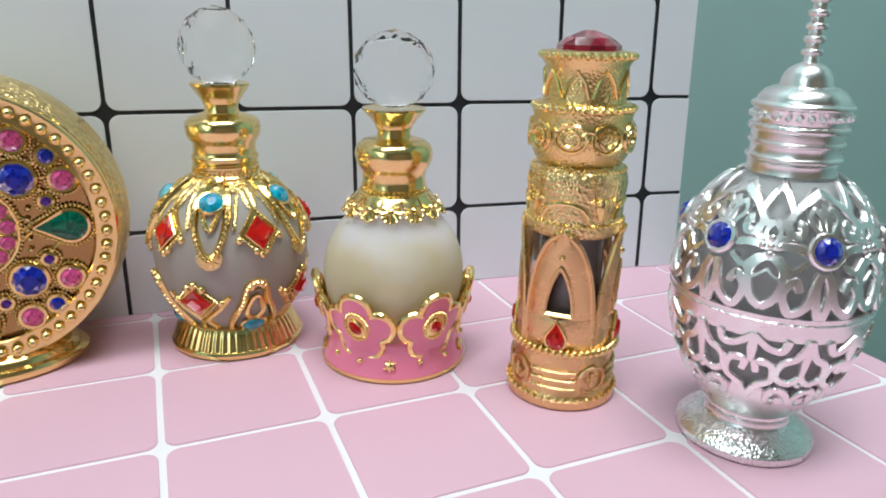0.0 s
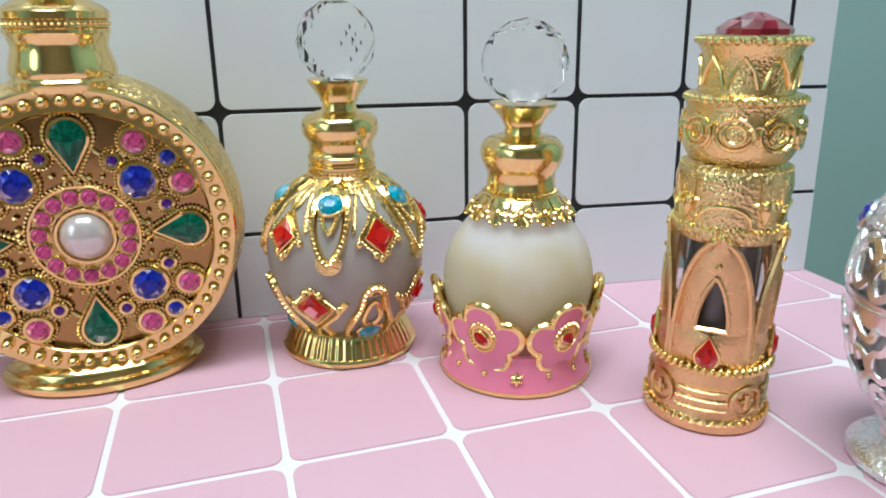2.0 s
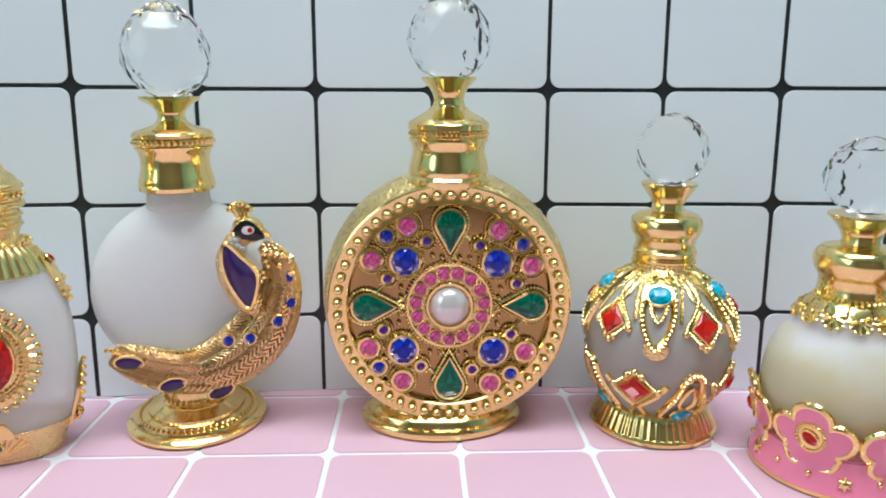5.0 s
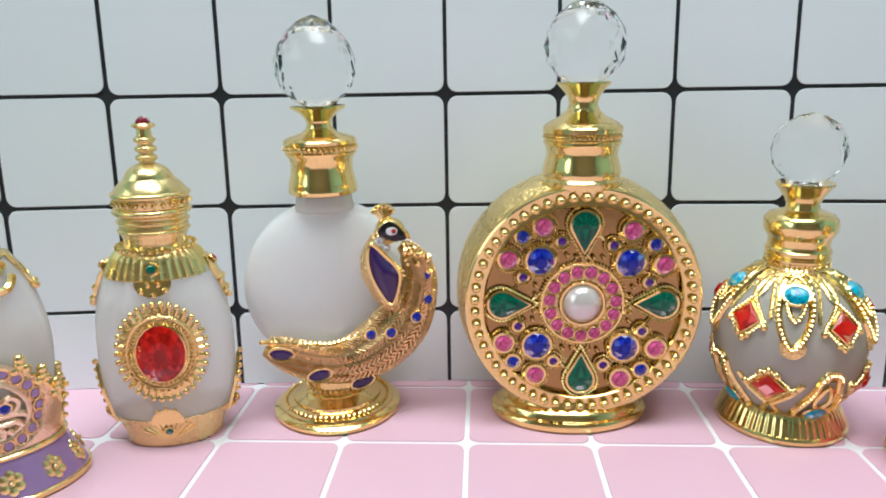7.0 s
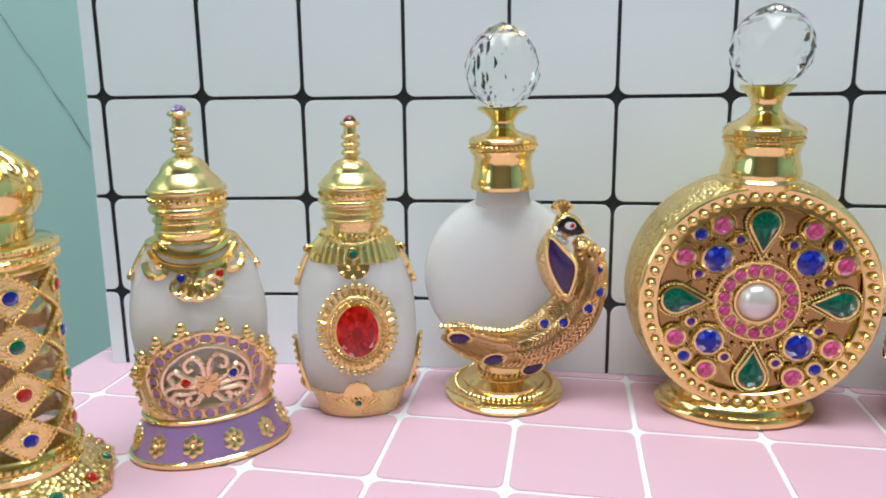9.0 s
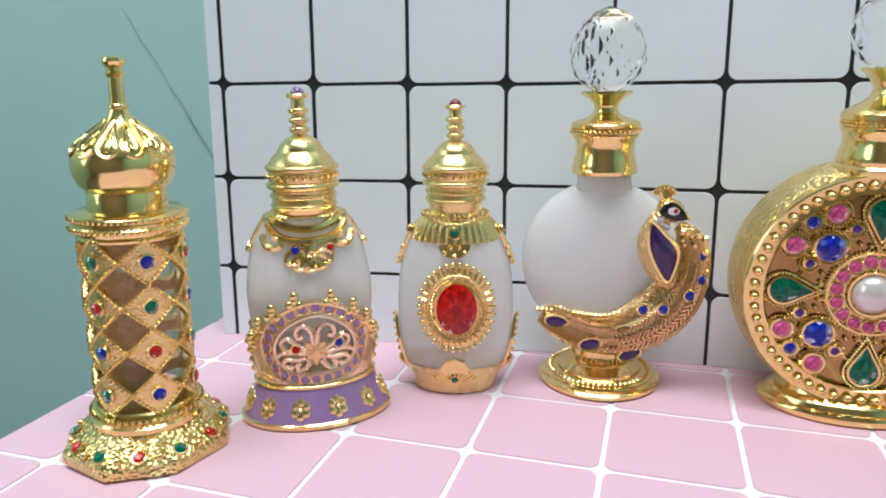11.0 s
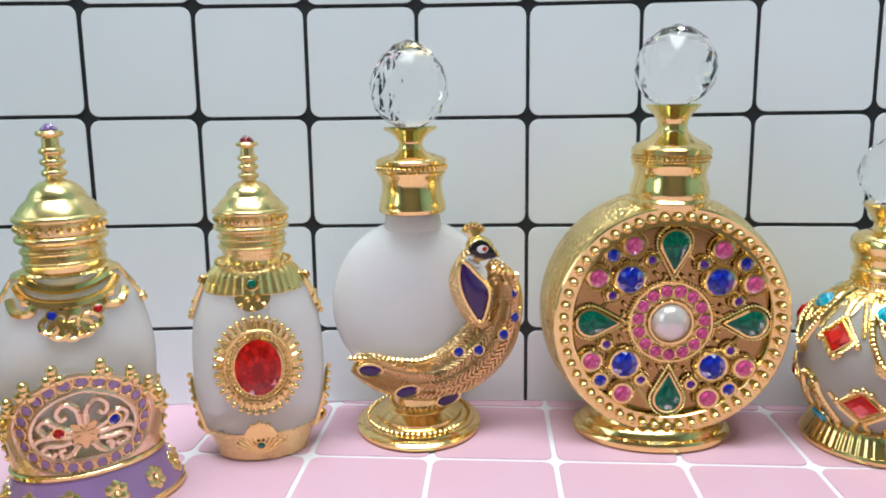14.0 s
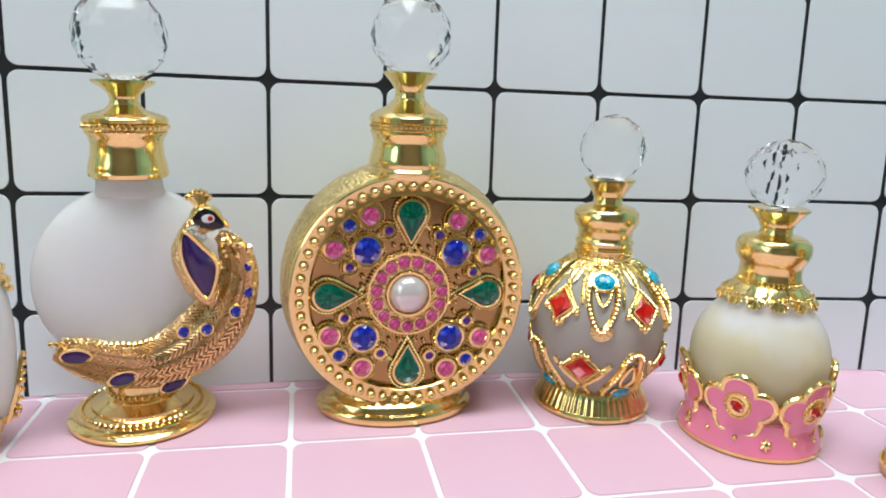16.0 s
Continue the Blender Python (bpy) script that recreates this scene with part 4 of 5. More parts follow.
# ---------- engraved tower bottle with pointed arches ----------
def arch_tower():
    t = thing("perfume_bottle", "engraved gold tower perfume bottle with pointed arches and garnet top", "perfume bottle", pose(0.2150, -0.0806, 0, 0, 0, -45), GROUP)
    L = lifted(4.3, 90)
    low = [(13.4, 0), (14.0, 0.6), (14.0, 2.4), (13.3, 3.0), (13.0, 4.0), (12.7, 7.5), (12.6, 12.0), (12.4, 15.0), (11.4, 15.4), (9.8, 15.4)]
    part("base", lathe(low), SATIN, t, "satin gold base drum")
    rope = round_map(13.0, 13.0)
    for k in range(50):
        bm_at = rope(2 * math.pi * 13.0 * k / 50, L(11.6))
        th = 2 * math.pi * k / 50
        key = "twist"
        if key not in GEMS:
            b = bmesh.new()
            bmesh.ops.create_uvsphere(b, u_segments=8, v_segments=6, radius=1)
            GEMS[key] = shared("twist", b, GOLD)
        put("twist", GEMS[key], t, Matrix.Translation(bm_at) @ Matrix.Rotation(th, 4, "Z") @ Matrix.Rotation(radians(32), 4, "Y") @ Matrix.Diagonal((0.75 * MM, 1.05 * MM, 1.35 * MM, 1)))
    part("foot_beading", bead_string(round_map(13.9, 13.9), round_path(13.9, 44, 3.0), 0.7), GOLD, t)
    part("glass_tube", lathe([(9.7, 8), (9.7, 46)]), CLEAR, t, "clear glass tube")
    part("oil", lathe([(5.4, 8), (5.4, 44)]), AMBER, t, "dark amber oil inside")
    # upper drum
    mid = [(11.0, 41.6), (11.6, 42.6), (11.8, 44.6), (11.4, 45.4), (11.5, 46.6), (11.7, 51.0), (12.0, 54.4), (11.6, 57.0), (11.0, 58.2), (10.0, 58.8), (9.6, 59.2)]
    part("shoulder", lathe(lift(mid, L)), ENGRAVED, t, "engraved gold shoulder drum")
    part("beading", bead_string(round_map(11.7, 11.7), round_path(11.7, 52, L(44.9)), 0.62), GOLD, t)
    part("beading", bead_string(round_map(11.1, 11.1), round_path(11.1, 50, L(57.9)), 0.5), GOLD, t)
    cap1 = [(9.8, 59.3), (10.6, 60.2), (11.8, 62.8), (12.1, 65.4), (11.9, 68.4), (11.4, 70.2), (11.7, 71.4), (11.6, 73.0), (11.0, 73.7), (9.6, 74.0), (9.4, 76.0), (9.4, 80.0), (9.6, 82.4), (10.1, 83.2), (10.5, 84.2), (10.4, 85.3), (9.6, 85.7), (7.2, 85.9)]
    part("cap", lathe(lift(cap1, L)), CAST, t, "cast gold cap with relief")
    part("beading", bead_string(round_map(10.5, 10.5), round_path(10.5, 34, L(84.6)), 0.95), GOLD, t)
    part("beading", bead_string(round_map(11.6, 11.6), round_path(11.6, 40, L(72.6)), 0.9), GOLD, t)
    top = gem(circle(7.4, 14), 4.3, 0.25, 0.72)
    top.transform(Matrix.Translation((0, 0, L(85.6) * MM)))
    part("gem", top, GARNET, t, "large faceted garnet dome", False)
    c1 = round_map(lambda b: radius_at(lift(cap1, L), b), 11.8)
    loops = []
    n = 9
    for k in range(n):
        ca = 2 * math.pi * 11.8 * k / n
        loops.append(wire(c1, circle(3.5, 18, ca, L(66.0), 3.1), 0.5, 0.15, True))
        loops.append(wire(c1, circle(2.0, 12, ca, L(66.0), 1.8), 0.4, 0.15, True))
        loops.append(wire(c1, arc(ca + 4.1, L(66.4), 1.6, 20, 160, 6), 0.5, 0.2))
        loops.append(wire(c1, [(ca - 3.6, L(75.2)), (ca - 2.4, L(78.6)), (ca, L(81.2)), (ca + 2.4, L(78.6)), (ca + 3.6, L(75.2))], 0.45, 0.1))
        part("cap_relief", join(*loops), GOLD, t, "looped gold relief")
        loops = []
    c2 = round_map(lambda b: radius_at(lift(mid, L), b), 11.6)
    panels = []
    for k in range(4):
        ca = 2 * math.pi * 11.6 * (k + 0.0) / 4
        panels.append(wire(c2, [(ca - 6.5, L(51.2)), (ca + 6.5, L(51.2)), (ca + 6.3, L(56.2)), (ca - 6.3, L(56.2))], 0.5, 0.2, True))
        panels.append(wire(c2, arc(ca, L(46.4), 5.6, 0, 180, 14, 4.0), 0.45, 0.1))
        panels.append(bead_string(c2, [(ca - 7.6, L(51.0)), (ca + 7.6, L(51.0))], 0.9, 0.3))
        for s in (-1, 1):
            panels.append(plate(c2, smooth_path([(ca + s * 8.6, L(46.4)), (ca + s * 7.0, L(50.0)), (ca + s * 9.1, L(52.0)), (ca + s * 10.4, L(50.0))], 4, True), -0.1, 0.5, None, 0, 2, 0.4))
    part("panel", join(*panels), GOLD, t, "gold framed relief panels")
    # four pointed arches standing round the glass
    for k in range(4):
        at = round_map(11.3, 11.3, 2 + 90 * k)
        z0, z1 = L(10.6), L(43.6)
        half = [(8.2, z0), (8.3, z0 + 8), (7.7, z0 + 15), (6.2, z0 + 22), (3.6, z0 + 28), (0, z1)]
        edge = smooth_path(half, 5)
        inner = smooth_path([(3.2, L(21.5)), (3.2, L(24.0)), (2.4, L(28.5)), (1.3, L(32.0)), (0, L(34.5))], 5)
        ring = edge + mirrored(edge[:-1])[::-1]
        # body of the arch: two halves, each between the outer edge and the opening, and the panel below
        lower = [(8.2, z0), (8.25, z0 + 5), (8.3, L(21.4)), (0, L(20.2)), (-8.3, L(21.4)), (-8.25, z0 + 5), (-8.2, z0)]
        part("arch_panel", plate(at, [(a, b) for a, b in lower], -0.6, 0.9, (0, z0 + 4), 0, 4), SATIN, t, "gold panel below the arch")
        for s in (-1, 1):
            bm = bmesh.new()
            rows = []
            for j in range(15):
                u = j / 14
                zb = L(20.6) + (z1 - 0.4 - L(20.6)) * u
                def edge_at(path, zz):
                    for p, q in zip(path, path[1:]):
                        if p[1] <= zz <= q[1]:
                            return p[0] + (q[0] - p[0]) * (zz - p[1]) / max(q[1] - p[1], 1e-6)
                    return 0.0
                wo = max(edge_at(edge, zb), 0.05)
                wi = edge_at(inner, zb) if L(21.5) <= zb <= L(34.5) else (0.0 if zb > L(34.5) else 3.2)
                wi = min(wi, wo - 0.03)
                rows.append([bm.verts.new(at(s * w, zb, o)) for w, o in ((wi, -0.6), (wi, 0.7), ((wi + wo) / 2, 1.0), (wo, 0.5), (wo, -0.6))])
            for p, q in zip(rows, rows[1:]):
                for j in range(5):
                    bm.faces.new((p[j], p[(j + 1) % 5], q[(j + 1) % 5], q[j]))
            bm.faces.new(rows[0])
            bm.faces.new(rows[-1])
            part("arch", bm, SATIN, t, "pointed gold arch side")
        part("arch_edge", join(wire(at, edge, 0.75, 0.6), wire(at, mirrored(edge), 0.75, 0.6), wire(at, inner, 0.6, 0.8), wire(at, mirrored(inner), 0.6, 0.8)), SATIN, t)
        part("sill", wire(at, [(-3.3, L(21.4)), (3.3, L(21.4))], 0.6, 0.8), GOLD, t)
        part("finial", bead_string(at, [(0, z1), (-1.4, z1 - 0.7), (1.4, z1 - 0.7), (0, L(37.0))], 0.85, 0.9), GOLD, t)
        cut_stone("gem", t, at, 0, L(15.2), [(-a, b) for a, b in drop_outline(5.0, 7.4, 16)][::-1], 1.6, RED, 1.0, 180, 0.5, GOLD, 0, "small red pear stone")
        at2 = round_map(12.9, 12.9, 47 + 90 * k)
        part("medallion", join(wire(at2, circle(3.7, 18, 0, 8.0, 3.4), 0.5, 0.2, True), wire(at2, [(-1.8, 8), (1.8, 8)], 0.5, 0.2), wire(at2, [(0, 6.2), (0, 9.8)], 0.5, 0.2)), SATIN, t)
        for zz in (5.6, 7.8, 10.0):
            part("bar", wire(round_map(12.9, 12.9, 2 + 90 * k), [(-5.6 + 1.4 * j, zz) for j in range(9)], 0.5, 0.15), SATIN, t)
    return t


# ---------- silver openwork bottle ----------
def silver_bottle():
    t = thing("perfume_bottle", "silver openwork globe perfume bottle with blue stones", "perfume bottle", pose(0.2446, -0.1149, 0, 0, 0, -50), GROUP)
    L = lifted(5.0, 100)
    foot = [(14.6, 0), (15.2, 0.6), (15.2, 2.0), (14.4, 3.0), (12.6, 4.4), (10.4, 5.4), (9.6, 5.8)]
    part("base", lathe(foot), CASTSILVER, t, "embossed silver foot")
    part("stem", lathe([(9.6, 5.6), (9.3, 6.0), (9.2, 7.6), (9.6, 8.2), (9.5, 9.2)]), SILVER, t, "polished silver stem")
    shell = [(9.4, 3.9), (10.7, 5.2), (13.2, 9.0), (16.9, 16.4), (19.0, 23.6), (20.0, 29.0), (20.3, 33.4), (20.4, 37.4), (19.6, 44.2), (17.8, 50.6), (15.2, 55.6), (12.0, 59.4), (9.0, 61.8)]
    shell = lift([(p[0], p[1]) for p in smooth_path(shell, 3)], L)
    part("flask", lathe([(r - 1.8, z) for r, z in shell]), FROST, t, "frosted glass globe inside the openwork")
    rad = lambda b: radius_at(shell, b)
    part("cup", lathe([p for p in shell if p[1] < L(15.5)] + [(rad(L(15.5)) - 0.8, L(15.5)), (9, L(6))]), SILVER, t, "plain silver cup")
    at = round_map(rad, 20.0)
    full = 2 * math.pi * 20.0
    for z, h in ((29.2, 5.4),):
        band = [(rad(L(z + h * j / 6)) + 0.35, L(z + h * j / 6)) for j in range(7)]
        inner = [(r - 0.9, zz) for r, zz in band][::-1]
        part("belt", lathe(band + inner), SILVER, t, "plain silver belt")
    part("seam", wire(at, [(full * k / 90, L(33.2)) for k in range(90)], 0.25, 0.45, True), CASTSILVER, t)
    def up(b):
        """The upper scrolls crowd towards the neck."""
        if b < 35:
            return b
        return 35 + (b - 35) * 1.458 if b < 44.6 else 49 + (b - 44.6) * 0.747

    for k in range(6):
        a0 = full * (k + 0.5) / 6 - 1.0
        set_gem(t, at, a0, L(49.0), BLUE, 3.0, 0.7, 0.7, SILVER, "blue cabochon")
        w = full / 6
        curls = []
        for s in (-1, 1):
            def cv(keys, r=1.2):
                curls.append(strap(at, smooth_path([(a0 + s * a, L(up(b))) for a, b in keys], 7), 1.55 * r, -0.3, 0.95))
            cv([(0, 58.5), (2.0, 57.5), (5.0, 55.5), (7.6, 52.0), (7.4, 48.6), (5.0, 48.0), (4.6, 50.4), (6.0, 51.2)])
            cv([(w / 2, 60), (w / 2 - 2.0, 57.6), (w / 2 - 3.4, 53.0), (w / 2 - 1.0, 50.0)])
            cv([(3.6, 44.4), (6.4, 45.2), (w / 2, 44.6)])
            cv([(w / 2, 44.6), (w / 2 - 1.4, 48.4), (w / 2, 51.0)], 0.8)
            cv([(1.0, 41.2), (2.6, 37.0), (5.6, 35.6), (7.0, 38.4), (5.2, 40.4), (4.2, 38.8)])
            cv([(w / 2, 43.6), (w / 2 - 3.0, 41.4), (w / 2 - 2.2, 37.6), (w / 2, 36.0)])
            cv([(0.4, 35.0), (1.4, 39.0), (0.6, 41.6)])
            cv([(6.0, 42.0), (7.8, 40.2), (w / 2, 41.6)], 0.5)
            cv([(0.2, 48.0), (0.8, 52.0), (0.0, 56.0)], 0.9)
            cv([(1.4, 48.6), (3.4, 52.4), (2.4, 54.8), (1.0, 53.4)], 0.85)
            cv([(w / 2, 51.0), (w / 2 - 3.2, 49.8), (w / 2 - 3.0, 47.2), (w / 2 - 1.4, 47.0)], 0.85)
            cv([(3.4, 43.0), (6.0, 41.6), (8.4, 43.2), (w / 2, 43.0)], 0.8)
            # lower half
            cv([(0, 20.4), (0.2, 25.0), (0, 29.6)], 0.9)
            cv([(w / 2, 23.4), (w / 2 - 0.4, 27.0), (w / 2, 30.0)], 0.9)
            cv([(0, 13.0), (2.4, 16.0), (5.0, 15.8), (5.4, 13.0), (3.4, 12.4), (3.0, 14.2)])
            cv([(w / 2, 12.4), (w / 2 - 1.6, 16.6), (w / 2 - 4.6, 19.0), (w / 2 - 4.0, 23.0), (w / 2 - 1.2, 23.4), (w / 2 - 1.4, 20.8)])
            cv([(0, 29.8), (1.8, 25.6), (4.6, 23.6), (5.0, 20.2), (2.4, 18.6), (0, 20.4)])
            cv([(w / 2, 30.0), (w / 2 - 3.0, 27.4), (5.0, 27.0), (4.0, 29.6)])
        for curl in curls:
            part("scroll", curl, SILVER, t, "silver openwork scroll")
        bead_row(t, at, [(a0 + w / 2, L(49.0)), (a0 + w / 2 - 1.6, L(49.0)), (a0 + w / 2 + 1.6, L(49.0)), (a0 + w / 2, L(50.6)), (a0 + w / 2, L(47.4)), (a0, L(18.6))], SILVER, 0.85, 0.5)
    cap = [(9.0, 61.4), (8.7, 62.6), (8.9, 63.6)] + bulge(64.0, 65.4, 8.7) + [(8.6, 65.6), (8.6, 67.2)] + bulge(67.4, 68.6, 8.7) + [(8.8, 69.4)] + bulge(70.2, 72.0, 8.8) + [(8.9, 72.4), (9.0, 74.8)] + bulge(75.0, 76.4, 9.1) + [(8.8, 76.6), (8.6, 77.4), (7.6, 78.7), (6.3, 79.5), (5.0, 79.8), (4.9, 80.5), (4.6, 81.9), (3.8, 83.2), (2.6, 84.1), (1.6, 84.5)]
    for z in (85.4, 88.0, 90.6, 93.2, 96.0):
        cap += [(1.4, z)] + bulge(z + 0.4, z + 2.0, 1.3)
    cap += [(1.4, 99.0), (2.0, 99.6), (1.6, 101.0), (0.3, 101.8)]
    part("cap", lathe(lift(cap, L)), SILVER, t, "ringed silver dome cap with pin")
    part("beading", bead_string(round_map(9.2, 9.2), round_path(9.2, 28, L(73.6)), 0.85), SILVER, t)
    return t


# ---------- gold lattice tower ----------
def lattice_tower():
    t = thing("perfume_bottle", "gold lattice tower perfume bottle with onion dome and coloured stones", "perfume bottle", Matrix.Translation((-0.1236, -0.0943, 0.0003)) @ Matrix.Rotation(radians(1.5), 4, Vector((-0.3, 0.954, 0))) @ pose(0, 0, 0, 0, 0, 25), GROUP)
    L = lifted(7.0, 109.5)
    foot = [(22.6, 0), (23.4, 0.6), (23.4, 3.6), (22.8, 4.4), (19.0, 6.6), (16.2, 8.6), (15.4, 9.4)]
    part("base", lathe(foot, 8, 1, 1, 0, 0, 0.656), EMBOSSED, t, "eight-sided embossed gold foot")
    frad = lambda b: radius_at(foot, b) * 0.955
    at = round_map(frad, 20.0)
    for k in range(12):
        set_gem(t, at, 20.0 * radians(6.7 + 30 * k), 5.6, (RED, GREEN)[k % 2], 1.8, 0.3, 0.4)
        bead_row(t, at, [(20.0 * radians(21.7 + 30 * k), 5.2)], GOLD, 1.2, 0.2)
    part("foot_ring", lathe([(14.8, 9.0), (15.3, 9.6), (15.3, 11.0), (14.6, 11.6), (14.7, 12.6), (15.0, 13.0), (14.6, 13.8), (13.6, 14.0), (12.5, 14.0)]), GOLD, t, "gold ring")
    part("beading", bead_string(round_map(14.9, 14.9), round_path(14.9, 52, 13.2), 0.75), GOLD, t)
    z0, z1 = 13.8, 63.6
    part("glass_tube", lathe([(10.9, z0 - 2), (10.9, z1 + 1)]), SMOKE, t, "brown oil in a glass tube")
    rows = 4
    step = (z1 - z0) / rows
    R = 12.9
    at = round_map(R, R)
    full = 2 * math.pi * R
    w = full / 6
    palette = (GREEN, BLUE, RED)
    for k in range(6):
        for j in range(rows):
            ca, cb = (k + 0.5) * w, z0 + (j + 0.5) * step
            out = [(ca, cb + step * 0.54), (ca + w * 0.55, cb), (ca, cb - step * 0.54), (ca - w * 0.55, cb)]
            soft = []
            for p, q in zip(out, out[1:] + out[:1]):
                soft += [(p[0] + (q[0] - p[0]) * u / 4, p[1] + (q[1] - p[1]) * u / 4) for u in range(4)]
            part("plaque", plate(at, soft, -0.7, 0.4, (ca, cb), 0, 3), CAST, t, "embossed gold lozenge")
            part("rope", bead_string(at, spaced([(ca + (a - ca) * 0.9, cb + (b - cb) * 0.9) for a, b in out], 1.25, True), 0.6, 0.5), GOLD, t)
            set_gem(t, at, ca, cb, palette[(k + 1 + j) % 3], 1.95, 0.6, 0.4)
    for zz in (z0 + 0.6, z1 - 0.6):
        part("rail", wire(at, [(full * k / 72, zz) for k in range(72)], 0.7, 0.1, True), GOLD, t)
    collar = [(12.4, 59.6), (13.8, 60.6), (14.6, 61.6), (14.9, 63.0), (14.4, 63.6), (14.4, 64.2), (14.9, 64.8), (14.9, 66.0), (14.0, 66.8), (10.6, 67.0), (10.2, 67.2), (10.1, 72.0), (9.8, 72.6)]
    part("collar", lathe(lift(collar, L)), GOLD, t, "gold flange and neck")
    for z in (62.4, 65.4):
        part("beading", bead_string(round_map(14.8, 14.8), round_path(14.8, 60, L(z)), 0.72), GOLD, t)
    dome = [(9.8, 72.4), (10.6, 73.0), (11.6, 74.4), (12.5, 76.4), (13.0, 78.6), (13.1, 80.4), (12.8, 82.4), (11.7, 84.8), (9.8, 87.0), (7.2, 89.0), (4.8, 90.9), (3.2, 92.8), (2.5, 94.6), (2.2, 95.2), (2.6, 95.6), (2.5, 96.2), (2.0, 96.6), (1.9, 99.0), (1.75, 103.6), (2.4, 104.4), (2.4, 104.9), (1.9, 105.4), (1.9, 106.4), (2.8, 107.2), (3.0, 108.0), (2.6, 109.0), (1.2, 109.6), (0.2, 109.7)]
    dome = lift(dome, L)
    part("dome_cap", lathe(dome), GOLD, t, "polished gold onion dome with spire")
    drad = lambda b: radius_at(dome, b)
    da = round_map(drad, 10.0)
    for k in range(12):
        ca = 2 * math.pi * 10.0 * k / 12
        petal = smooth_path([(ca, L(92.0)), (ca + 2.2, L(86.5)), (ca + 1.7, L(84.0)), (ca, L(82.8)), (ca - 1.7, L(84.0)), (ca - 2.2, L(86.5))], 4, True)
        part("petal", join(wire(da, petal, 0.5, 0.15, True), wire(da, smooth_path([(ca, L(88.5)), (ca + 0.9, L(86.0)), (ca, L(84.6)), (ca - 0.9, L(86.0))], 4, True), 0.35, 0.2, True)), GOLD, t)
    return t


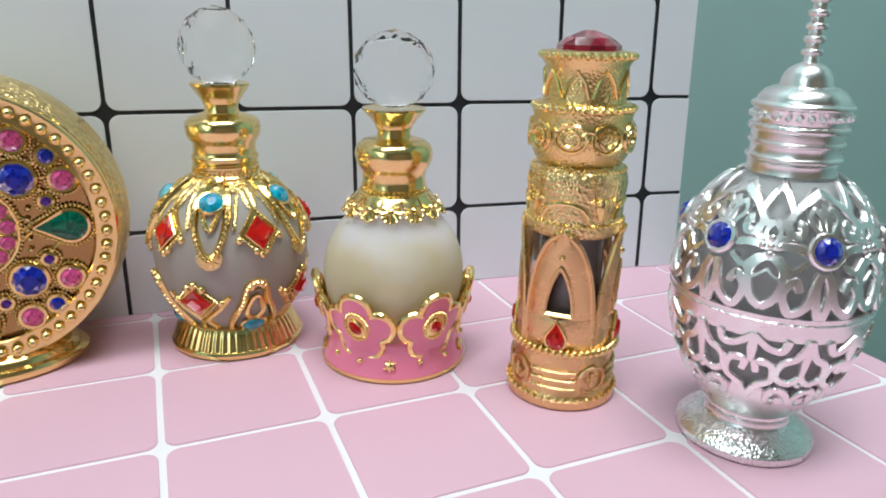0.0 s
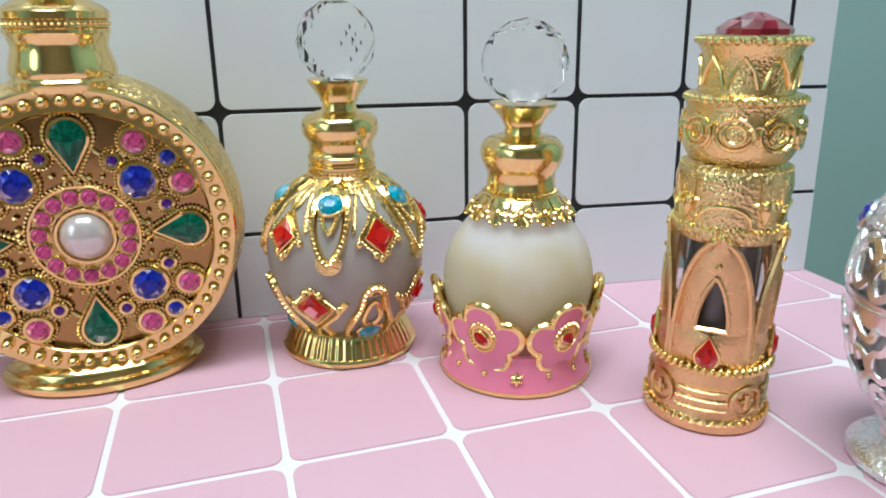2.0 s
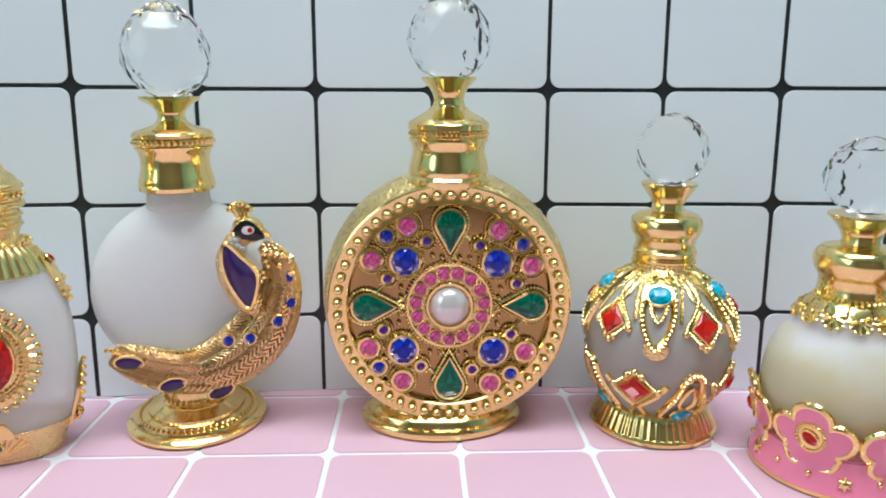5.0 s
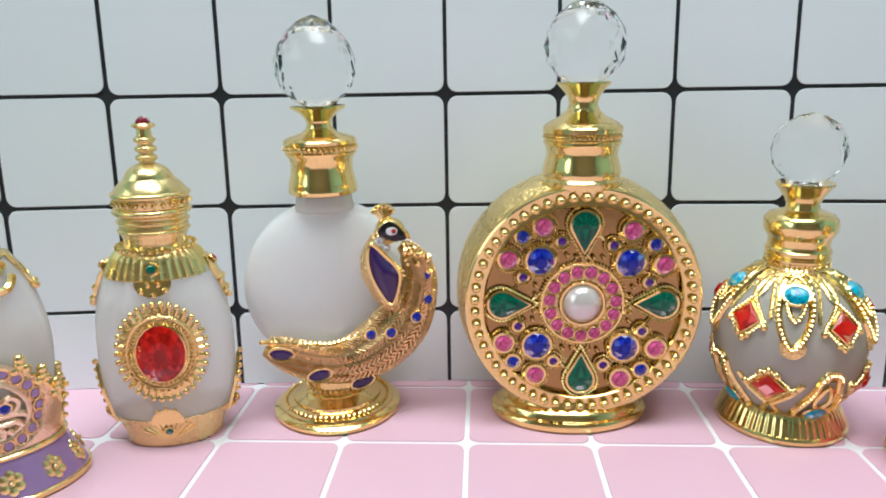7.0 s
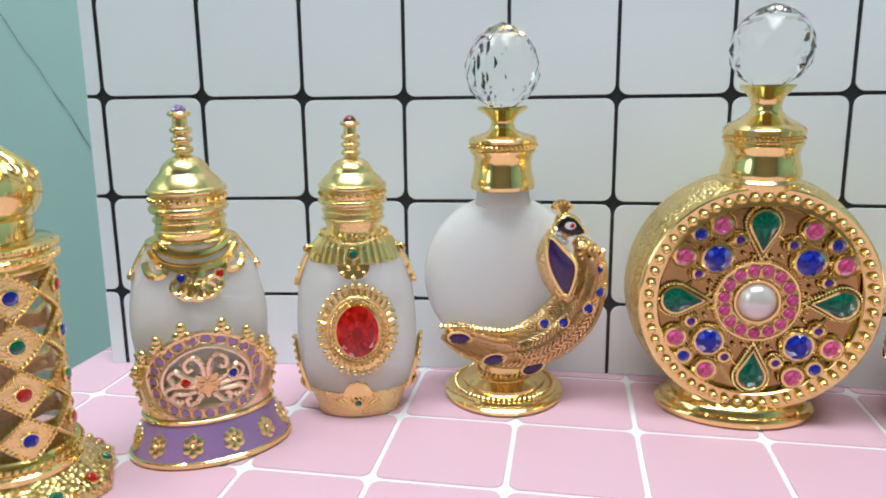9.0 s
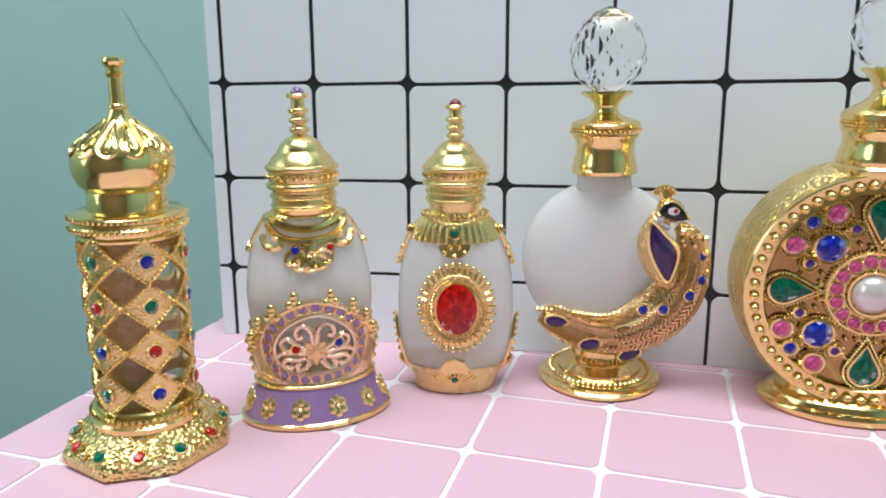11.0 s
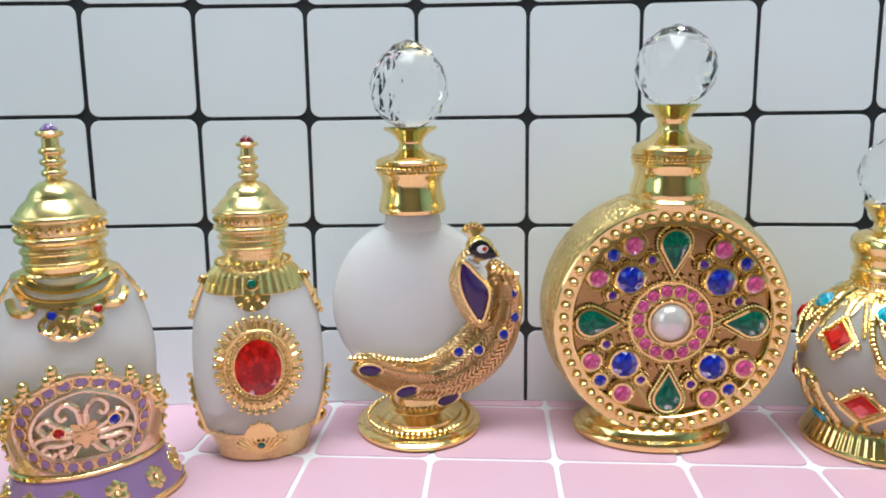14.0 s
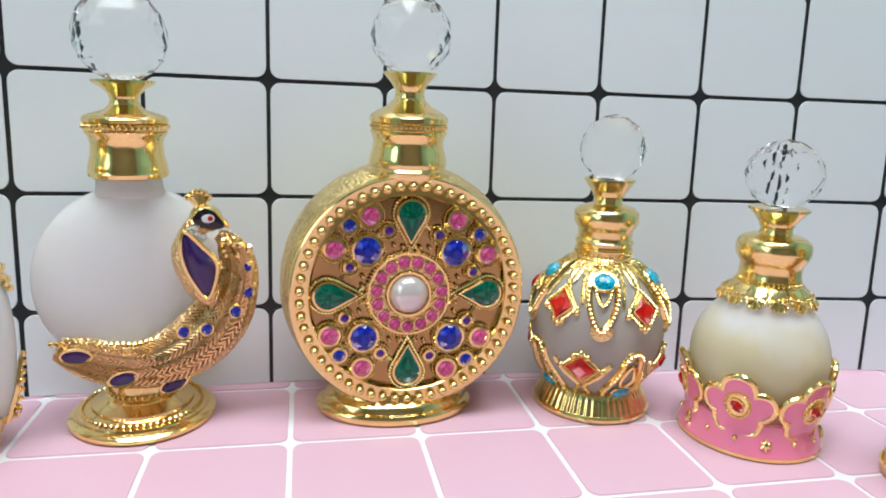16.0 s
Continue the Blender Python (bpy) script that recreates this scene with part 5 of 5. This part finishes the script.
# ---------- bottle with a lilac crown foot ----------
def lilac_bottle():
    t = thing("perfume_bottle", "frosted oval perfume bottle with gold crown front and lilac enamel foot", "perfume bottle", pose(-0.0862, -0.0615, 0, 0, 0, 31), GROUP, 0.95, 0.95)
    L = lifted(3.5, 101.4)
    D = 0.70
    part("base", lathe([(24.0, 0), (24.9, 0.6), (24.9, 1.8), (24.2, 2.2)], 72, 1, D), GOLD, t, "gold foot rim")
    enamel = [(24.2, 2.2), (23.2, 4.4), (21.6, 7.6), (20.2, 10.6), (19.6, 12.0), (18.4, 12.2), (17.0, 11.0)]
    part("foot", lathe(enamel, 72, 1, D), ENAMELVIOLET, t, "lilac enamel foot")
    part("foot_ring", lathe([(19.6, 12.0), (20.1, 12.4), (20.1, 13.2), (19.4, 13.6), (18.0, 13.4)], 72, 1, D), GOLD, t)
    glass = [(16.2, 10.0), (16.9, 14.0), (18.3, 22.0), (19.7, 31.2), (20.0, 40.0), (18.6, 48.9), (16.6, 55.5), (14.0, 60.0), (12.4, 62.6), (10.8, 63.8), (8.0, 64.0)]
    glass = lift([(p[0], p[1]) for p in smooth_path(glass, 3)], L)
    part("flask", lathe(glass, 72, 1, D), FROST, t, "frosted oval glass flask")
    for k in range(12):
        at = round_map(lambda b: radius_at(enamel[:5], b), 22.0, -76 + 152 * (k % 6) / 5 + (180 if k > 5 else 0), 1, D)
        petals = []
        for j in range(6):
            u = math.pi * j / 3 + 0.5
            petals.append(plate(at, circle(1.25, 12, 2.0 * math.cos(u), 6.6 + 2.0 * math.sin(u)), 0.0, 0.35, None, 0, 3, 0.55))
        part("flower", join(*petals, bead_string(at, [(0, 6.6)], 0.85, 0.7)), SOFTGOLD, t, "pale gold six-petal flower")
    # crown: a flaring band with a pierced, pointed front panel
    def crown(b):
        return 18.3 + max(0.0, b - 13.0) * 0.17

    def top(a):
        return 22.0 + 18.5 * (1 - min(1.0, abs(a) / 27.0) ** 1.6)

    def oval(u, w, up, down):
        h, p = (up, 1.65) if math.sin(u) > 0 else (down, 2.4)
        q = ((abs(math.cos(u)) / w) ** p + (abs(math.sin(u)) / h) ** p) ** (-1 / p)
        return (q * math.cos(u), 25.0 + q * math.sin(u))
    turns = [2 * math.pi * j / 60 for j in range(60)]
    for turn in (0, 180):
        at = round_map(crown, 21.0, turn, 1, D)
        edge = [(-32.8 + 65.6 * k / 40, 13.9) for k in range(41)] + [(32.8 - 65.6 * k / 40, top(32.8 - 65.6 * k / 40)) for k in range(41)]
        hole = [oval(math.atan2(b - 25.0, a), 13.4, 11.6, 7.6) for a, b in edge]
        bm = bmesh.new()
        layers = [[bm.verts.new(at(a, b, o)) for a, b in path] for path, o in ((hole, 0.0), (hole, 0.8), ([(a + (c - a) * 0.5, b + (d - b) * 0.5) for (a, b), (c, d) in zip(hole, edge)], 0.8), (edge, 0.8), (edge, 0.0))]
        for x, y in zip(layers, layers[1:] + layers[:1]):
            for k in range(len(edge)):
                bm.faces.new((x[k], x[k - 1], y[k - 1], y[k]))
        part("crown_panel", bm, ROSEGOLD, t, "pierced gold crown panel")
        part("crown_rim", wire(at, [oval(u, 13.4, 11.6, 7.6) for u in turns], 0.75, 0.9, True), ROSEGOLD, t)
        part("crown_rim", wire(at, [oval(u, 18.8, 15.8, 11.2) for u in turns], 0.65, 0.8, True), ROSEGOLD, t)
        part("crown_edge", wire(at, edge[41:], 0.8, 0.5), GOLD, t)
        # lilac enamel cells round the opening, each in its own gold cup
        for a, b in spaced([oval(u, 16.2, 14.0, 9.5) for u in turns], 3.7, True):
            cell = part("enamel_cell", plate(at, circle(1.22, 10, a, b), 0.8, 1.2, None, 0, 2, 0.1), ENAMELVIOLET, t, "lilac enamel cell")
            part("cup", wire(at, circle(1.75, 12, a, b), 0.4, 1.0, True), SATIN, cell)
        for s in (-1, 1):
            for keys in ([(0.6, 27.5), (1.2, 31.5), (3.4, 33.4), (5.6, 31.6), (5.0, 29.4), (3.6, 30.2)], [(3.0, 25.6), (6.0, 27.4), (8.6, 29.4), (10.6, 27.6), (9.2, 25.4), (7.4, 26.2)], [(3.4, 24.4), (7.6, 24.8), (11.0, 24.4), (12.6, 23.4)],
                         [(3.2, 23.0), (6.4, 22.4), (9.6, 22.4), (11.0, 20.8), (9.0, 19.4), (7.4, 20.6)], [(1.6, 22.0), (3.8, 19.4), (5.8, 18.8), (6.4, 20.6), (4.8, 21.2)]):
                part("scroll", wire(at, smooth_path([(s * a, b) for a, b in keys], 5), 0.95, 0.5), ROSEGOLD, t, "pierced rose-gold scroll")
        rose = [((3.6 + 0.7 * math.cos(8 * u)) * math.cos(u), 24.6 + (3.6 + 0.7 * math.cos(8 * u)) * math.sin(u)) for u in [2 * math.pi * j / 48 for j in range(48)]]
        star = [((2.5 if j % 2 else 1.1) * math.cos(math.pi * j / 8), 24.6 + (2.5 if j % 2 else 1.1) * math.sin(math.pi * j / 8)) for j in range(16)]
        part("rosette", join(plate(at, rose, 0.1, 1.0, (0, 24.6), 0, 2, 0.2), plate(at, star, 1.0, 1.5, (0, 24.6), 0, 2, 0.3)), SATIN, t, "gold star rosette")
        set_gem(t, at, -5.8, 25.8, RED, 1.6, 1.1, 0.35)
        set_gem(t, at, 7.2, 26.8, BLUE, 1.6, 1.1, 0.35)
        for a in (-24, -18, -12, -5, 5, 12, 18, 24):
            zt = top(a)
            bead_row(t, at, [(a - 1.4, zt + 0.7), (a + 1.4, zt + 0.7), (a, zt + 2.0), (a, zt + 3.5)], GOLD, 1.4, 0.4)
        # draped collar on the shoulder
        grad = lambda b: radius_at(glass, b)
        glass_map = round_map(grad, 15.0, turn, 1, D)
        sh = lambda a, b, o=0.0: glass_map(a * 1.3, b, o)
        swag = [wire(sh, smooth_path([(-11, L(60.8)), (-6, L(57.2)), (0, L(56.0)), (6, L(57.2)), (11, L(60.8))], 5), 1.3, 0.6), wire(sh, smooth_path([(-10.5, L(62.6)), (-5, L(60.4)), (0, L(59.6)), (5, L(60.4)), (10.5, L(62.6))], 5), 1.2, 0.5)]
        for s in (-1, 1):
            swag.append(wire(sh, smooth_path([(s * 11.4, L(57.5)), (s * 9.0, L(54.6)), (s * 6.2, L(54.4)), (s * 5.8, L(56.8)), (s * 8.0, L(57.2))], 5), 1.15, 0.5))
        for u in (-60, -30, 0, 30, 60):
            c = (3.4 * math.sin(radians(u)), L(53.2) - 3.8 * math.cos(radians(u)))
            swag.append(wire(sh, circle(1.5, 12, c[0], c[1], 2.0), 0.8, 0.6, True))
        swag.append(plate(sh, [((2.6 if j % 2 else 1.2) * math.cos(math.pi * j / 5), L(54.0) + (2.6 if j % 2 else 1.2) * math.sin(math.pi * j / 5)) for j in range(10)], 0.1, 0.9, (0, L(54.0)), 0, 2, 0.4))
        part("collar_swag", join(*swag), GOLD, t, "draped gold collar ornament")
        set_gem(t, sh, -2.6, L(53.6), BLUE, 1.35, 0.9, 0.35)
        set_gem(t, sh, 4.2, L(53.9), RED, 1.35, 0.9, 0.35)
    for turn in (-90, 90):
        grad = lambda b: radius_at(glass, b)
        sh = round_map(grad, 15.0, turn, 1, D)
        part("collar_tab", join(plate(sh, [(-3.5, L(62.4)), (3.5, L(62.4)), (3.0, L(54.5)), (0, L(53.0)), (-3.0, L(54.5))], 0.1, 0.9, None, 0.4, 2), bead_string(sh, [(-2.2, L(53.4)), (2.2, L(53.4)), (0, L(52.6))], 1.2, 0.6)), GOLD, t)
        at = round_map(crown, 21.0, turn, 1, D)
        part("crown_tab", join(plate(at, [(-4.2, 13.5), (4.2, 13.5), (3.0, 24.0), (0, 27.0), (-3.0, 24.0)], 0.0, 0.9, (0, 18.0), 0, 3), bead_string(at, [(0, z) for z in range(16, 27, 3)], 1.0, 1.0)), GOLD, t)
    part("collar", lathe([(radius_at(glass, L(z)) + o, L(z)) for z, o in ((62.3, 0.1), (62.4, 0.7), (62.8, 0.8), (63.2, 0.7))] + [(9.0, L(64.6))], 96, 1, D, 24, 0.008), CAST, t, "gold band round the shoulder")
    ringed_cap(t, L, 1.0, LILAC, 58.6, 4.5)
    return t


def ringed_cap(t, L, s, stone, z0, skip=0.0):
    """A turned dome cap with rings and a pin topped by a stone."""
    cap = [p for p in ((9.6 * s, z0), (9.2 * s, z0 + 2.2), (8.9 * s, z0 + 4.0), (9.3 * s, z0 + 5.0), (9.5 * s, z0 + 5.8)) if p[1] >= z0 + skip]
    cap += bulge(z0 + 6.4, z0 + 7.8, 9.7 * s) + [(9.9 * s, z0 + 8.0), (9.9 * s, z0 + 9.2)] + bulge(z0 + 9.4, z0 + 10.8, 9.8 * s) + [(9.7 * s, z0 + 11.2), (9.8 * s, z0 + 11.8)]
    cap += bulge(z0 + 12.2, z0 + 14.4, 10.3 * s) + [(10.4 * s, z0 + 14.8), (10.4 * s, z0 + 17.4)] + bulge(z0 + 17.6, z0 + 19.6, 10.4 * s)
    cap += [(10.2 * s, z0 + 20.0), (9.2 * s, z0 + 21.6), (7.5 * s, z0 + 23.2), (7.1 * s, z0 + 23.6), (7.0 * s, z0 + 24.2), (5.9 * s, z0 + 26.0), (3.9 * s, z0 + 27.6), (2.2 * s, z0 + 28.2)]
    for z in (z0 + 28.6, z0 + 31.4, z0 + 34.2):
        cap += [(2.1 * s, z)] + bulge(z + 0.3, z + 2.2, 2.2 * s)
    cap += [(2.1 * s, z0 + 37.0), (2.0 * s, z0 + 38.8), (3.2 * s, z0 + 39.4), (3.4 * s, z0 + 40.0), (3.0 * s, z0 + 40.6), (1.8 * s, z0 + 40.7)]
    part("cap", lathe(lift(cap, L)), SOFTGOLD, t, "turned gold dome cap with ringed pin")
    part("beading", bead_string(round_map(10.6 * s, 10.6 * s), round_path(10.6 * s, 26, L(z0 + 16.1)), 0.95), GOLD, t)
    g = gem(circle(2.1 * s, 12), 1.9, 0.35, 0.78)
    g.transform(Matrix.Translation((0, 0, L(z0 + 40.5) * MM)))
    part("gem", g, stone, t, "small stone set on the pin", False)


# ---------- oval bottle with the big red stone ----------
def ruby_bottle():
    t = thing("perfume_bottle", "frosted oval perfume bottle with a large red stone in gold", "perfume bottle", pose(-0.0482, -0.0325, 0, 0, 0.7, 15), GROUP, 0.97, 0.97)
    L = lifted(5.0, 96)
    D = 0.66
    glass = [(13.0, -4.0), (15.0, 0.0), (17.4, 5.0), (19.0, 13.0), (19.8, 22.0), (19.7, 31.0), (18.6, 40.5), (16.8, 47.5), (14.6, 52.6), (11.4, 56.4), (9.0, 58.0)]
    glass = lift([(p[0], p[1]) for p in smooth_path(glass, 3)], L)
    part("flask", lathe(glass, 72, 1, D), FROST, t, "frosted oval glass flask")
    grad = lambda b: radius_at(glass, b)
    cup = [(13.4, 0), (14.2, 0.5), (14.6, 3.0), (16.4, 7.2), (17.6, 9.6), (17.2, 10.2), (16.0, 9.0)]
    part("base", lathe(cup, 72, 1, D), ENGRAVED, t, "engraved gold foot cup")
    fan = round_map(lambda b: radius_at(cup[:5], b), 15.5, 0, 1, D)
    for u in range(-5, 6):
        part("rib", wire(fan, [(0.4 * u, 3.2), (1.5 * u, 9.4 - 0.12 * u * u)], 0.4, 0.1), GOLD, t)
    set_gem(t, fan, 0, 6.0, GREEN, 1.4, 0.4, 0.35)
    part("fan_top", join(plate(fan, arc(0, 9.4, 4.0, 0, 180, 11) + [(-4.0, 8.6), (4.0, 8.6)], 0.0, 0.9, (0, 9.4), 0, 2), bead_string(fan, [(0, 13.6), (-2.0, 12.8), (2.0, 12.8)], 0.9, 0.5)), GOLD, t)
    for s in (-1, 1):
        side = round_map(lambda b: grad(max(b, 4)) + 0.2, 15.5, 90 * s, 1, D)
        part("side_arm", join(plate(side, [(-3.6, 7.0), (3.6, 7.0), (2.6, 16.0), (1.4, 23.5), (0, 25.0), (-1.4, 23.5), (-2.6, 16.0)], 0.2, 1.2, (0, 13), 0, 3), bead_string(side, [(0, 8 + 2.5 * k) for k in range(8)], 1.0, 1.3)), GOLD, t, "gold arm up the side")
        set_gem(t, side, 0, 9.5, RED, 1.3, 1.6, 0.35)
        lobe = round_map(grad, 15.0, 90 * s, 1, D)
        part("collar_lobe", join(plate(lobe, smooth_path([(-4.5, L(54.0)), (4.5, L(54.0)), (4.0, L(46.0)), (1.6, L(41.0)), (-1.6, L(41.0)), (-4.0, L(46.0))], 4, True), 0.2, 1.1, None, 0, 3), bead_string(lobe, [(-2.6, L(43.0)), (2.6, L(43.0)), (0, L(41.0)), (-3.2, L(46.5)), (3.2, L(46.5))], 1.2, 0.9)), GOLD, t)
        set_gem(t, lobe, 0, L(53.0), RED, 1.3, 1.4, 0.35)
    # skirt collar
    skirt = [(10.2, 58.4), (10.9, 57.4), (12.4, 56.2), (13.6, 54.4), (14.9, 51.6), (15.5, 50.0), (15.1, 49.6), (14.2, 50.6)]
    part("collar", lathe(lift(skirt, L), 120, 1, 0.76, 40, 0.02), SOFTGOLD, t, "fluted gold collar")
    sk = round_map(lambda b: radius_at(lift(skirt[:6], L), b), 14.5, 0, 1, 0.76)
    part("beading", bead_string(round_map(10.9, 10.9), round_path(10.9, 34, L(58.2)), 0.8), GOLD, t)
    set_gem(t, sk, 0, L(53.2), GREEN, 1.55, 0.5, 0.5)
    lob = round_map(lambda b: grad(b) + 0.3, 15.0, 0, 1, D)
    part("collar_shell", join(plate(lob, smooth_path([(-4.0, L(50.2)), (4.0, L(50.2)), (3.2, L(46.4)), (0, L(45.0)), (-3.2, L(46.4))], 4, True), 0.1, 1.0, None, 0, 3), bead_string(lob, [(-2.8, L(46.8)), (0, L(45.6)), (2.8, L(46.8)), (-1.2, L(48.6)), (1.2, L(48.6))], 1.05, 0.8)), GOLD, t)
    # medallion
    at = round_map(grad, 19.5, 2, 1, D)
    cb = L(28.0)
    part("medallion", join(plate(at, circle(11.6, 40, 0, cb, 13.4), 0.0, 0.9, (0, cb), 0.5, 3), wire(at, circle(9.2, 40, 0, cb, 10.8), 0.5, 1.2, True)), CAST, t, "gold sunburst medallion")
    for k in range(34):
        a = 2 * math.pi * k / 34
        put("bead", bead_mesh(GOLD, 1.0), t, Matrix.Translation(at(12.4 * math.cos(a), cb + 14.2 * math.sin(a), 0.9)))
    for ray in [wire(at, [(10.0 * math.cos(a), cb + 11.6 * math.sin(a)), (12.2 * math.cos(a), cb + 14.0 * math.sin(a))], 0.6, 0.9) for a in [2 * math.pi * k / 34 for k in range(34)]]:
        part("ray", ray, GOLD, t)
    part("beading", bead_string(at, spaced(circle(8.0, 40, 0, cb, 9.6), 1.2, True), 0.55, 1.2), GOLD, t)
    cut_stone("gem", t, at, 0, cb, circle(6.8, 18, 0, 0, 8.4), 2.4, RED, 1.0, 0, 0.6, GOLD, 0, "large red oval cut stone")
    ringed_cap(t, lambda z: L(56.6) + (L(z) - L(56.6)) * 0.935, 0.97, GARNET, 56.6)
    return t


disc_bottle()
peacock_bottle()
sphere_bottle()
crown_bottle()
arch_tower()
silver_bottle()
lattice_tower()
lilac_bottle()
ruby_bottle()
